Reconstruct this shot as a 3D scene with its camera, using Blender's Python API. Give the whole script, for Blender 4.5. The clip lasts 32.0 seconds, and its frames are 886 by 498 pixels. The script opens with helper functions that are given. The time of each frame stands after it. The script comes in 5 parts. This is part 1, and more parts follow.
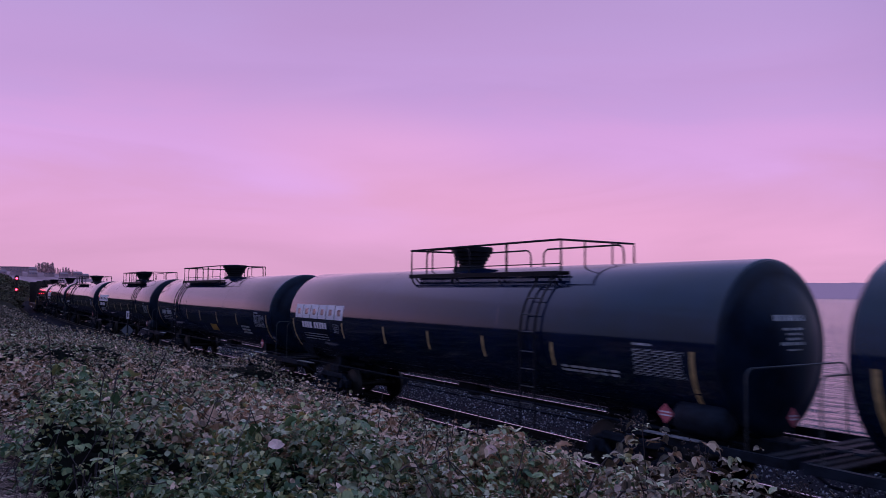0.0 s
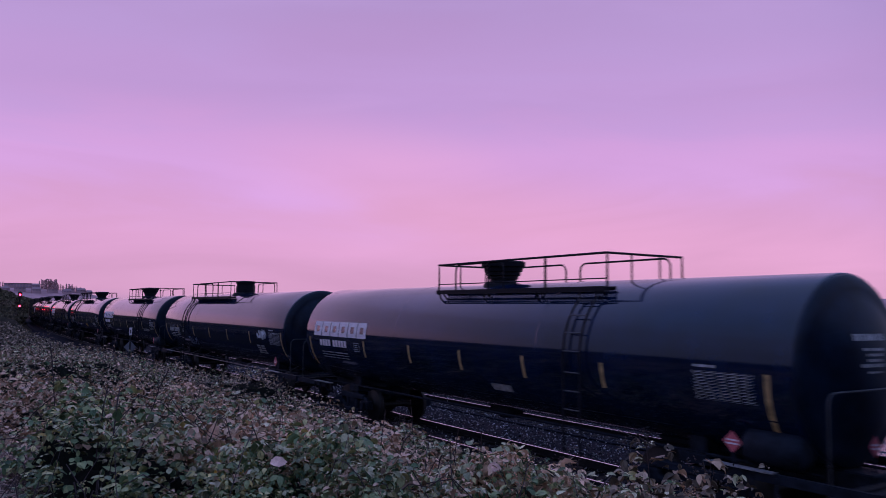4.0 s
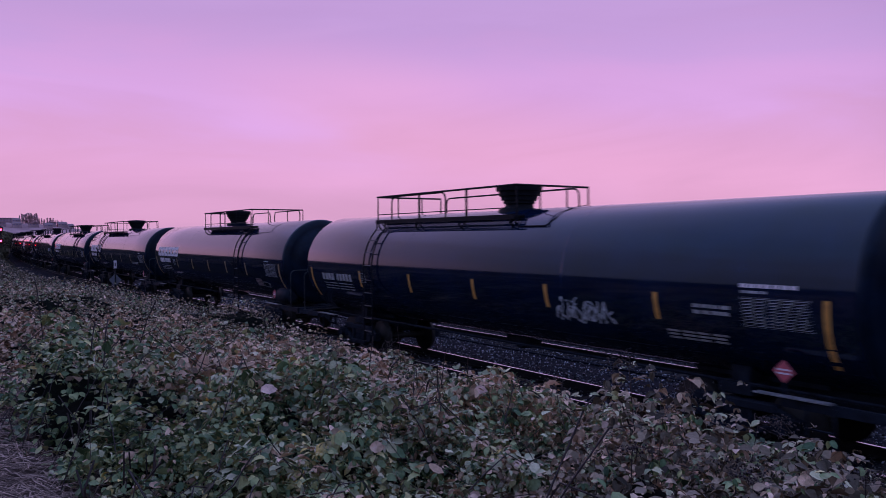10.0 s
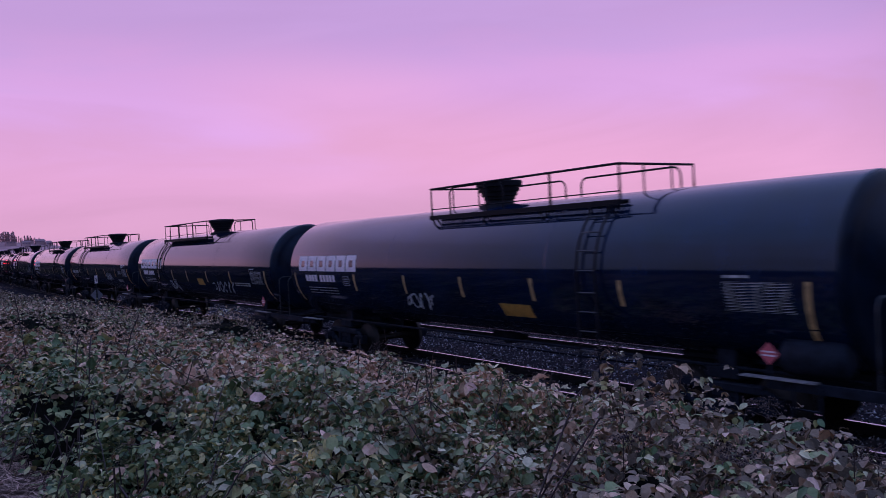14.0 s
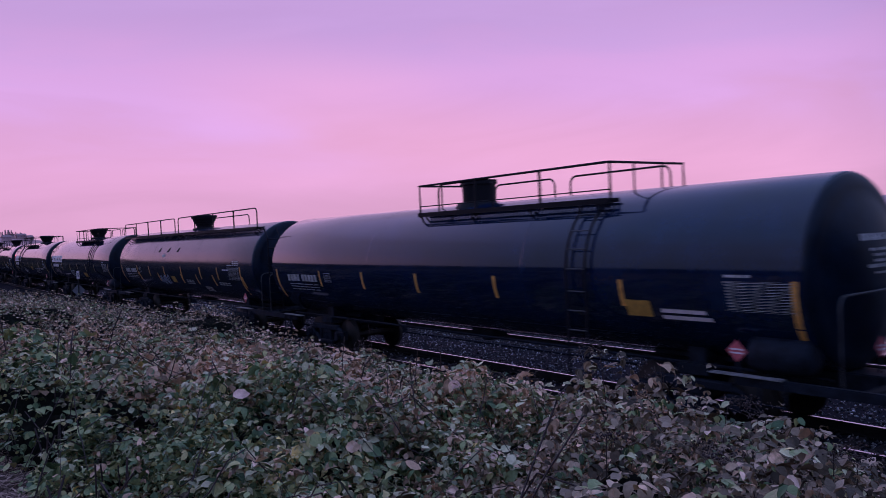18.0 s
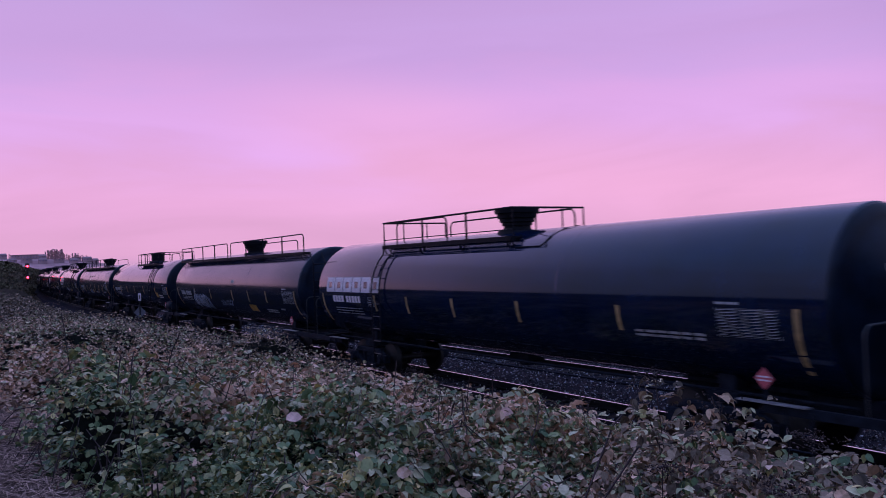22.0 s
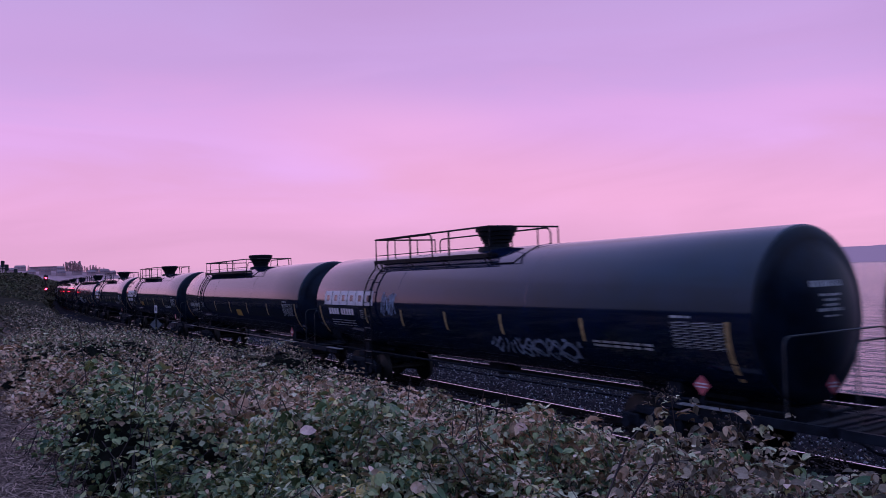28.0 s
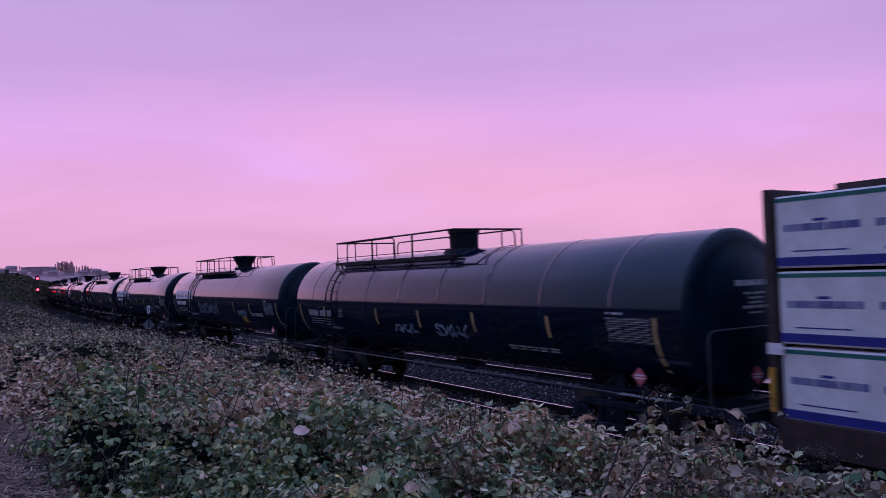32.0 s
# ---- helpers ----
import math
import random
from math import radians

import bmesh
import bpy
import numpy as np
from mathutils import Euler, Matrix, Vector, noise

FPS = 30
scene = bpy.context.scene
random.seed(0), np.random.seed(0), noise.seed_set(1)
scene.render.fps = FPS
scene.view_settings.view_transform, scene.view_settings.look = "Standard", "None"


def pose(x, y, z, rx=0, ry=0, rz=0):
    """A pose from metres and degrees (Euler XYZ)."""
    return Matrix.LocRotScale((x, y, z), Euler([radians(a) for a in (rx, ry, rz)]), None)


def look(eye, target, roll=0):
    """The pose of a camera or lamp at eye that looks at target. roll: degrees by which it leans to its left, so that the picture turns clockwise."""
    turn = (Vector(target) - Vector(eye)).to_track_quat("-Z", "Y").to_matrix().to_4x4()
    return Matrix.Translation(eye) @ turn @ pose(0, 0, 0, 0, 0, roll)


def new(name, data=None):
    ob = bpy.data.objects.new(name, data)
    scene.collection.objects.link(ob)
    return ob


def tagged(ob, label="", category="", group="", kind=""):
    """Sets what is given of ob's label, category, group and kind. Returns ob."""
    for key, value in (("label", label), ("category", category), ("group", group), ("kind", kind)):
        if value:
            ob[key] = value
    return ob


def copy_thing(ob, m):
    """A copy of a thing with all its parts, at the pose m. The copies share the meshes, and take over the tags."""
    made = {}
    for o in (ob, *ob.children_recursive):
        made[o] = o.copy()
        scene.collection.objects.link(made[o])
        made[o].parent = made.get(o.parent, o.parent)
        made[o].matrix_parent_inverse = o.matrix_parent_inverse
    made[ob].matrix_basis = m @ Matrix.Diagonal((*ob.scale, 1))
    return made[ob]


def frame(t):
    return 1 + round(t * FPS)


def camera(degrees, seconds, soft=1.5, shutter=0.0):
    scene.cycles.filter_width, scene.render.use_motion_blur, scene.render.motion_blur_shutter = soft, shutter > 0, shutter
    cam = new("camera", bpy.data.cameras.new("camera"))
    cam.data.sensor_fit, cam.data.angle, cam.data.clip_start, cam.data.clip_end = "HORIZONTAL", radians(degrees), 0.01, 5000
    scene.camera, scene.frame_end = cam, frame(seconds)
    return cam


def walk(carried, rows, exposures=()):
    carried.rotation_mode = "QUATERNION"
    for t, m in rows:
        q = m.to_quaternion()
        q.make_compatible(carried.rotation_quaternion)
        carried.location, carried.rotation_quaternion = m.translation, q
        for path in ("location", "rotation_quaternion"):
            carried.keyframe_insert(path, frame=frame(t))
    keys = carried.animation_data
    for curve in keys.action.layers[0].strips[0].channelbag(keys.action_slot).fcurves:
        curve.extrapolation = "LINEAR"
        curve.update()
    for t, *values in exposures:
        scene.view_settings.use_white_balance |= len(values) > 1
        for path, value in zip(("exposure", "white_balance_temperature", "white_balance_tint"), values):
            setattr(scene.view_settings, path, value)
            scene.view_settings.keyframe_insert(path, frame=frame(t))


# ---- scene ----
# The camera stands on a path beside a double-track railway on the shore; a train of tank cars runs past, away from it.
# x runs along the track (the train goes towards -x), y across it towards the sea, z up from the rail heads.
EYE = (0.0, 0.0, 3.32)
TRACK = 11.64            # the near track's centreline
SPACING = 5.08           # from track to track
TURNS = [
    (0.0, 93.27, -0.64, 56.93), (0.5, 93.21, -0.65, 56.59), (1.0, 93.32, -0.78, 56.47), (1.5, 93.52, -0.78, 56.45),
    (2.0, 93.66, -0.84, 56.47), (2.5, 93.99, -0.80, 56.64), (3.0, 94.23, -0.83, 56.80), (3.5, 94.38, -0.87, 57.01),
    (5.5, 94.45, 0.33, 57.48), (6.0, 93.67, 0.45, 57.29), (6.5, 92.45, 0.58, 56.60), (7.0, 91.76, 0.40, 55.94),
    (7.5, 91.12, 0.17, 55.54), (8.0, 90.79, -0.10, 55.18), (8.5, 90.06, -0.32, 55.25), (9.0, 89.34, -0.18, 55.50),
    (9.5, 89.09, 0.06, 55.95), (10.0, 89.11, 0.34, 56.03), (10.5, 89.15, 0.91, 55.82), (11.0, 89.27, 1.49, 55.53),
    (11.5, 89.17, 2.12, 55.21), (12.0, 88.85, 2.54, 55.16), (12.5, 88.82, 2.89, 54.93), (13.0, 88.98, 3.04, 54.85),
    (13.5, 89.03, 3.06, 54.72), (15.5, 88.79, 2.91, 54.79), (16.0, 88.71, 2.72, 54.34), (16.5, 88.72, 2.53, 53.66),
    (17.0, 88.71, 2.45, 53.36), (17.5, 88.75, 2.52, 53.44), (18.0, 88.75, 2.60, 53.63), (18.5, 88.88, 2.66, 54.96),
    (19.0, 89.09, 2.60, 56.35), (19.5, 89.29, 2.67, 56.81), (20.0, 89.52, 2.55, 56.99), (20.5, 89.83, 2.48, 57.20),
    (21.0, 90.16, 2.41, 57.23), (21.5, 90.55, 2.26, 57.40), (22.0, 90.82, 2.22, 57.54), (22.5, 91.13, 2.25, 57.69),
    (23.0, 91.48, 2.22, 57.83), (23.5, 91.74, 2.22, 58.05), (24.0, 92.07, 2.15, 58.36), (24.5, 92.38, 2.19, 58.57),
    (25.0, 92.49, 2.14, 58.79), (25.5, 92.40, 2.16, 58.87), (27.5, 91.90, 1.99, 58.83), (28.0, 91.90, 1.91, 58.63),
    (28.5, 91.93, 1.83, 58.58), (29.0, 91.97, 1.76, 58.49), (29.5, 92.01, 1.76, 58.36), (30.0, 91.95, 1.84, 58.38),
    (30.5, 91.95, 1.76, 58.39), (31.0, 91.87, 1.88, 58.41), (31.5, 91.84, 2.01, 58.27), (32.0, 91.84, 2.05, 58.14),
]
cam = camera(59.8, 32.0, soft=0.7, shutter=0.3)
walk(cam, [(t, pose(*EYE, a, b, c)) for t, a, b, c in TURNS], exposures=[(0.0, -0.11), (3.0, -0.13), (7.0, -0.18), (10.0, -0.09), (17.0, -0.05), (24.0, 0.03), (32.0, 0.02)])

# ---- sky and light ----
def sky():
    w = bpy.data.worlds.new("dusk_sky")
    scene.world = w
    w.use_nodes = True
    nt = w.node_tree
    nd, lk = nt.nodes, nt.links
    nd.clear()
    out, bg = nd.new("ShaderNodeOutputWorld"), nd.new("ShaderNodeBackground")
    tc, sep = nd.new("ShaderNodeTexCoord"), nd.new("ShaderNodeSeparateXYZ")
    lk.new(tc.outputs["Generated"], sep.inputs[0])
    # one ramp of colours by height towards the afterglow, one away from it
    def ramp_of(stops):
        r = nd.new("ShaderNodeValToRGB")
        r.color_ramp.interpolation = "EASE"
        while len(r.color_ramp.elements) < len(stops):
            r.color_ramp.elements.new(0.5)
        for e, (p, c) in zip(r.color_ramp.elements, stops):
            e.position, e.color = p, (*c, 1)
        return r
    warm = ramp_of([(0.0, (0.16, 0.11, 0.25)), (0.495, (0.42, 0.26, 0.49)), (0.512, (0.75, 0.385, 0.64)), (0.54, (0.83, 0.42, 0.73)),
                    (0.585, (0.77, 0.42, 0.85)), (0.63, (0.60, 0.37, 0.765)), (0.69, (0.52, 0.345, 0.71)), (0.755, (0.56, 0.44, 1.02)), (0.86, (0.33, 0.37, 0.95)), (1.0, (0.23, 0.35, 0.88))])
    cool = ramp_of([(0.0, (0.02, 0.025, 0.05)), (0.49, (0.03, 0.04, 0.085)), (0.503, (0.075, 0.085, 0.20)), (0.56, (0.09, 0.11, 0.27)), (0.70, (0.13, 0.175, 0.46)), (0.85, (0.15, 0.26, 0.70)), (1.0, (0.23, 0.35, 0.88))])
    dot = nd.new("ShaderNodeVectorMath")
    dot.operation = "DOT_PRODUCT"
    dot.inputs[1].default_value = (-0.92, 0.39, 0.0)
    lk.new(tc.outputs["Generated"], dot.inputs[0])
    side = nd.new("ShaderNodeMapRange")
    side.interpolation_type = "SMOOTHSTEP"
    side.inputs["From Min"].default_value, side.inputs["From Max"].default_value = 0.38, 0.82
    lk.new(dot.outputs["Value"], side.inputs["Value"])
    # broad soft streaks of cloud, tilted a little
    mp = nd.new("ShaderNodeMapping")
    mp.inputs["Scale"].default_value = (1.3, 1.3, 6.5)
    mp.inputs["Rotation"].default_value = (0.06, 0.10, 0.0)
    lk.new(tc.outputs["Generated"], mp.inputs[0])
    nz = nd.new("ShaderNodeTexNoise")
    nz.inputs["Scale"].default_value, nz.inputs["Detail"].default_value, nz.inputs["Roughness"].default_value = 1.7, 6.0, 0.52
    nz.inputs["Distortion"].default_value = 0.6
    lk.new(mp.outputs[0], nz.inputs["Vector"])
    ma = nd.new("ShaderNodeMath")
    ma.operation = "MULTIPLY_ADD"
    ma.inputs[1].default_value, ma.inputs[2].default_value = 0.10, -0.05
    lk.new(nz.outputs["Fac"], ma.inputs[0])
    half = nd.new("ShaderNodeMath")
    half.operation = "MULTIPLY_ADD"
    half.inputs[1].default_value, half.inputs[2].default_value = 0.5, 0.5
    lk.new(sep.outputs["Z"], half.inputs[0])
    # the streaks fade out towards the horizon
    fade = nd.new("ShaderNodeMapRange")
    fade.inputs["From Min"].default_value, fade.inputs["From Max"].default_value = 0.0, 0.16
    lk.new(sep.outputs["Z"], fade.inputs["Value"])
    mul = nd.new("ShaderNodeMath")
    mul.operation = "MULTIPLY"
    lk.new(ma.outputs[0], mul.inputs[0])
    lk.new(fade.outputs[0], mul.inputs[1])
    add = nd.new("ShaderNodeMath")
    lk.new(half.outputs[0], add.inputs[0])
    lk.new(mul.outputs[0], add.inputs[1])
    lk.new(add.outputs[0], warm.inputs[0])
    lk.new(add.outputs[0], cool.inputs[0])
    mix = nd.new("ShaderNodeMix")
    mix.data_type = "RGBA"
    lk.new(side.outputs[0], mix.inputs["Factor"])
    lk.new(cool.outputs[0], mix.inputs["A"])
    lk.new(warm.outputs[0], mix.inputs["B"])
    # a slanting streak of afterglow in thin cloud
    def aim(v):
        d = nd.new("ShaderNodeVectorMath")
        d.operation = "DOT_PRODUCT"
        d.inputs[1].default_value = v
        lk.new(tc.outputs["Generated"], d.inputs[0])
        return d.outputs["Value"]
    def eased(src, lo, hi, top=1.0):
        r = nd.new("ShaderNodeMapRange")
        r.interpolation_type = "SMOOTHSTEP"
        r.inputs["From Min"].default_value, r.inputs["From Max"].default_value, r.inputs["To Max"].default_value = lo, hi, top
        lk.new(src, r.inputs["Value"])
        return r.outputs[0]
    tilt = nd.new("ShaderNodeMath")
    tilt.operation = "MULTIPLY_ADD"
    tilt.inputs[1].default_value = 0.16
    lk.new(nz.outputs["Fac"], tilt.inputs[0])
    lk.new(aim((-0.21, -0.135, -0.97)), tilt.inputs[2])
    away = nd.new("ShaderNodeMath")
    away.operation = "ABSOLUTE"
    shift = nd.new("ShaderNodeMath")
    shift.inputs[1].default_value = -0.045
    lk.new(tilt.outputs[0], shift.inputs[0])
    lk.new(shift.outputs[0], away.inputs[0])
    glow_amount = nd.new("ShaderNodeMath")
    glow_amount.operation = "MULTIPLY"
    lk.new(eased(away.outputs[0], 0.11, 0.0, 0.55), glow_amount.inputs[0])
    lk.new(eased(aim((-0.715, 0.696, 0.08)), 0.86, 0.99), glow_amount.inputs[1])
    streak = nd.new("ShaderNodeMix")
    streak.data_type = "RGBA"
    streak.inputs["B"].default_value = (0.93, 0.455, 0.74, 1)
    lk.new(glow_amount.outputs[0], streak.inputs["Factor"])
    lk.new(mix.outputs["Result"], streak.inputs["A"])
    lk.new(streak.outputs["Result"], bg.inputs[0])
    # thicker and thinner cloud
    veil = nd.new("ShaderNodeMath")
    veil.operation = "MULTIPLY_ADD"
    veil.inputs[1].default_value, veil.inputs[2].default_value = 0.34, 0.82
    lk.new(nz.outputs["Fac"], veil.inputs[0])
    lk.new(veil.outputs[0], bg.inputs[1])
    lk.new(bg.outputs[0], out.inputs[0])


sky()
sun = new("sun", bpy.data.lights.new("sun", "SUN"))
sun.data.energy, sun.data.angle, sun.data.color = 0.38, radians(180), (0.86, 0.86, 1.0)
sun.matrix_world = look((-3, 0.5, 60), (0, 0, 0))

# ---- materials ----
def material(name, color, rough=0.6, metal=0.0, vary=0.25, scale=6.0, bump=0.0, bump_scale=40.0, second=None, spec=0.5, per_object=0.0, per_island=0.0, stretch=(1, 1, 1), bump_dist=0.02, skew=1.0):
    m = bpy.data.materials.new(name)
    m.use_nodes = True
    nd, lk = m.node_tree.nodes, m.node_tree.links
    b = nd["Principled BSDF"]
    b.inputs["Roughness"].default_value, b.inputs["Metallic"].default_value = rough, metal
    b.inputs["Specular IOR Level"].default_value = spec
    tc = nd.new("ShaderNodeTexCoord")
    mp = nd.new("ShaderNodeMapping")
    mp.inputs["Scale"].default_value = stretch
    lk.new(tc.outputs["Object"], mp.inputs[0])
    n1 = nd.new("ShaderNodeTexNoise")
    n1.inputs["Scale"].default_value, n1.inputs["Detail"].default_value, n1.inputs["Roughness"].default_value = scale, 8.0, 0.65
    lk.new(mp.outputs[0], n1.inputs["Vector"])
    ramp = nd.new("ShaderNodeValToRGB")
    c2 = second or tuple(min(1, c * (1 + vary * 1.6)) for c in color)
    c1 = tuple(c * (1 - vary) for c in color) if not second else color
    ramp.color_ramp.elements[0].position, ramp.color_ramp.elements[1].position = 0.35, 0.68
    ramp.color_ramp.elements[0].color, ramp.color_ramp.elements[1].color = (*c1, 1), (*c2, 1)
    lk.new(n1.outputs["Fac"], ramp.inputs[0])
    col = ramp.outputs[0]
    if per_object or per_island:
        if per_object:
            src = nd.new("ShaderNodeObjectInfo").outputs["Random"]
        else:
            src = nd.new("ShaderNodeNewGeometry").outputs["Random Per Island"]
        hs = nd.new("ShaderNodeHueSaturation")
        v = nd.new("ShaderNodeMath")
        v.operation = "MULTIPLY_ADD"
        amount = per_object or per_island
        v.inputs[1].default_value, v.inputs[2].default_value = 2 * amount, 1 - amount
        if skew != 1.0:
            pw = nd.new("ShaderNodeMath")
            pw.operation = "POWER"
            pw.inputs[1].default_value = skew
            lk.new(src, pw.inputs[0])
            src = pw.outputs[0]
        lk.new(src, v.inputs[0])
        lk.new(v.outputs[0], hs.inputs["Value"])
        lk.new(col, hs.inputs["Color"])
        col = hs.outputs[0]
    lk.new(col, b.inputs["Base Color"])
    rr = nd.new("ShaderNodeMath")
    rr.operation = "MULTIPLY_ADD"
    rr.inputs[1].default_value, rr.inputs[2].default_value = 0.2, rough - 0.1
    lk.new(n1.outputs["Fac"], rr.inputs[0])
    lk.new(rr.outputs[0], b.inputs["Roughness"])
    if bump:
        n2 = nd.new("ShaderNodeTexNoise")
        n2.inputs["Scale"].default_value, n2.inputs["Detail"].default_value = bump_scale, 6.0
        lk.new(mp.outputs[0], n2.inputs["Vector"])
        bp = nd.new("ShaderNodeBump")
        bp.inputs["Strength"].default_value, bp.inputs["Distance"].default_value = bump, bump_dist
        lk.new(n2.outputs["Fac"], bp.inputs["Height"])
        lk.new(bp.outputs[0], b.inputs["Normal"])
    return m


def glow(name, color, strength):
    m = bpy.data.materials.new(name)
    m.use_nodes = True
    b = m.node_tree.nodes["Principled BSDF"]
    b.inputs["Base Color"].default_value = (*color, 1)
    b.inputs["Emission Color"].default_value = (*color, 1)
    b.inputs["Emission Strength"].default_value = strength
    return m


M_TANK = material("black_tank_paint", (0.0011, 0.0085, 0.033), 0.10, vary=0.35, scale=1.3, bump=0.03, bump_scale=2.0, per_object=0.25, spec=0.6)
M_TANK.node_tree.nodes["Principled BSDF"].inputs["IOR"].default_value = 1.52
M_DULL_TANK = material("weathered_tank_paint", (0.007, 0.015, 0.038), 0.20, vary=0.35, scale=1.3, bump=0.04, bump_scale=3.0, spec=0.6)
M_DULL_TANK.node_tree.nodes["Principled BSDF"].inputs["IOR"].default_value = 1.52
# rougher and with less specular than the shell paint
M_HEAD = material("matte_tank_head", (0.004, 0.011, 0.026), 0.36, vary=0.4, scale=2, spec=0.2, per_object=0.25)
M_FRAME = material("dirty_black_steel", (0.012, 0.016, 0.026), 0.65, vary=0.5, scale=5, bump=0.2, spec=0.12)
M_GRAB = material("worn_grey_steel_bar", (0.055, 0.057, 0.066), 0.4, metal=0.3, vary=0.35, scale=9)
M_STEP = material("lit_edge_steel", (0.30, 0.29, 0.31), 0.5, metal=0.3, vary=0.4, scale=9)
M_TREAD = material("worn_steel_grating", (0.02, 0.02, 0.024), 0.85, spec=0.15, vary=0.45, scale=6, per_object=0.3)
M_WHEEL = material("wheel_steel", (0.03, 0.026, 0.025), 0.55, metal=0.6, scale=9)
M_RAILING = material("black_railing_paint", (0.007, 0.007, 0.012), 0.6, scale=8, spec=0.2)
M_WHITE = material("white_stencil_paint", (0.92, 0.76, 0.80), 0.6, vary=0.08, scale=7)
M_DIM = material("faded_stencil_paint", (0.42, 0.40, 0.41), 0.7, vary=0.4, scale=9)
M_TAPE = material("yellow_reflective_tape", (0.78, 0.36, 0.09), 0.4, vary=0.2, scale=8)
M_TAPE2 = material("faded_yellow_tape", (0.46, 0.29, 0.13), 0.5, vary=0.35, scale=8)
M_PLACARD = material("red_placard", (0.62, 0.12, 0.15), 0.5, vary=0.15)
M_RAIL = material("polished_rail_head", (0.48, 0.48, 0.54), 0.28, metal=1.0, vary=0.15, scale=3)
M_RUST = material("rusty_rail_side", (0.012, 0.010, 0.011), 0.85, vary=0.4, scale=6)
M_TIE = material("weathered_timber_tie", (0.040, 0.035, 0.035), 0.95, spec=0.05, vary=0.4, scale=3, stretch=(1, 8, 8), bump=0.4)
M_BALLAST = material("ballast_bed", (0.014, 0.015, 0.022), 0.95, vary=0.5, scale=30, bump=0.8, bump_scale=25, spec=0.03)
M_STONE = material("ballast_stone", (0.30, 0.30, 0.335), 0.5, vary=0.3, scale=8, per_island=0.95, skew=2.6, spec=0.1)
M_EARTH = material("bank_earth", (0.022, 0.021, 0.014), 0.95, spec=0.05, vary=0.5, scale=2, bump=0.6, bump_scale=12)
M_PATH = material("path_dry_grass", (0.10, 0.068, 0.058), 0.95, spec=0.05, vary=0.4, scale=4, bump=0.6, bump_scale=30)
M_ROCK = material("shore_rock", (0.06, 0.055, 0.055), 0.8, vary=0.5, scale=1.5, bump=0.6, bump_scale=4)
M_SEA = material("sea_water", (0.02, 0.03, 0.045), 0.12, vary=0.2, scale=0.02, bump=1.0, bump_scale=0.55, stretch=(0.3, 1.0, 1), spec=0.36, bump_dist=1.8)
# black base with an even mauve emission that stands for haze over the shore
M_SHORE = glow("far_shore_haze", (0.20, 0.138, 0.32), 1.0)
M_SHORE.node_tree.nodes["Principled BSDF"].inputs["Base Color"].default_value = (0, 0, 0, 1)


# ---- helpers ----
def part(name, bm, mat, parent=None, label=""):
    me = bpy.data.meshes.new(name)
    if isinstance(bm, bmesh.types.BMesh):
        bm.to_mesh(me)
        bm.free()
    else:
        me.from_pydata(*bm)
    if mat:
        me.materials.append(mat)
    ob = new(name, me)
    if parent:
        ob.parent = parent
    if label:
        ob["label"] = label
    return ob


def smooth(ob, on=True):
    ob.data.polygons.foreach_set("use_smooth", [on] * len(ob.data.polygons))
    return ob


def box(bm, x0, x1, y0, y1, z0, z1, bev=0.0):
    r = bmesh.ops.create_cube(bm, size=1, matrix=Matrix.Translation(((x0 + x1) / 2, (y0 + y1) / 2, (z0 + z1) / 2)) @ Matrix.Diagonal((abs(x1 - x0), abs(y1 - y0), abs(z1 - z0), 1)))
    if bev:
        es = list({e for v in r["verts"] for e in v.link_edges})
        bmesh.ops.bevel(bm, geom=es, offset=bev, segments=1, affect="EDGES")
    return bm


def boxes(*specs, bev=0.0):
    bm = bmesh.new()
    for s in specs:
        box(bm, *s, bev=bev)
    return bm


def tube(bm, pts, r, n=6):
    """A round bar along points."""
    pts = [Vector(p) for p in pts]
    rings = []
    for i, p in enumerate(pts):
        d = (pts[min(i + 1, len(pts) - 1)] - pts[max(i - 1, 0)]).normalized()
        a = d.orthogonal().normalized() if i == 0 else (rings_axis - d * rings_axis.dot(d)).normalized()
        rings_axis = a
        b = d.cross(a)
        rings.append([bm.verts.new(p + r * (math.cos(2 * math.pi * k / n) * a + math.sin(2 * math.pi * k / n) * b)) for k in range(n)])
    for u, v in zip(rings, rings[1:]):
        for k in range(n):
            bm.faces.new((u[k], u[(k + 1) % n], v[(k + 1) % n], v[k]))
    bm.faces.new(rings[0][::-1])
    bm.faces.new(rings[-1])
    return bm


def lathe_x(bm, profile, n, y=0.0, z=0.0):
    """Turns (x, r) pairs about an axis along x."""
    rings = [[bm.verts.new((x, y + r * math.cos(2 * math.pi * k / n), z + r * math.sin(2 * math.pi * k / n))) for k in range(n)] for x, r in profile]
    for u, v in zip(rings, rings[1:]):
        for k in range(n):
            bm.faces.new((u[k], v[k], v[(k + 1) % n], u[(k + 1) % n]))
    bm.faces.new(rings[0])
    bm.faces.new(rings[-1][::-1])
    return bm


def thing(name, label, category, group="", kind=""):
    ob = new(name)
    ob.empty_display_size = 0.3
    return tagged(ob, label, category, group, kind)


# ---- track line ----
def line_y(x):
    """How far the line swings towards the sea beyond the straight."""
    return max(0.0, -x - 60.0) ** 2 / 3130.0 if x > -330 else (270.0 ** 2 + 540.0 * (-x - 330.0)) / 3130.0


def line_yaw(x):
    return -math.degrees(math.atan(2 * max(0.0, min(270.0, -x - 60.0)) / 3130.0))


ZC, R, LEN, PITCH = 2.47, 1.49, 17.85, 19.5   # tank: axis height, radius, length, car pitch


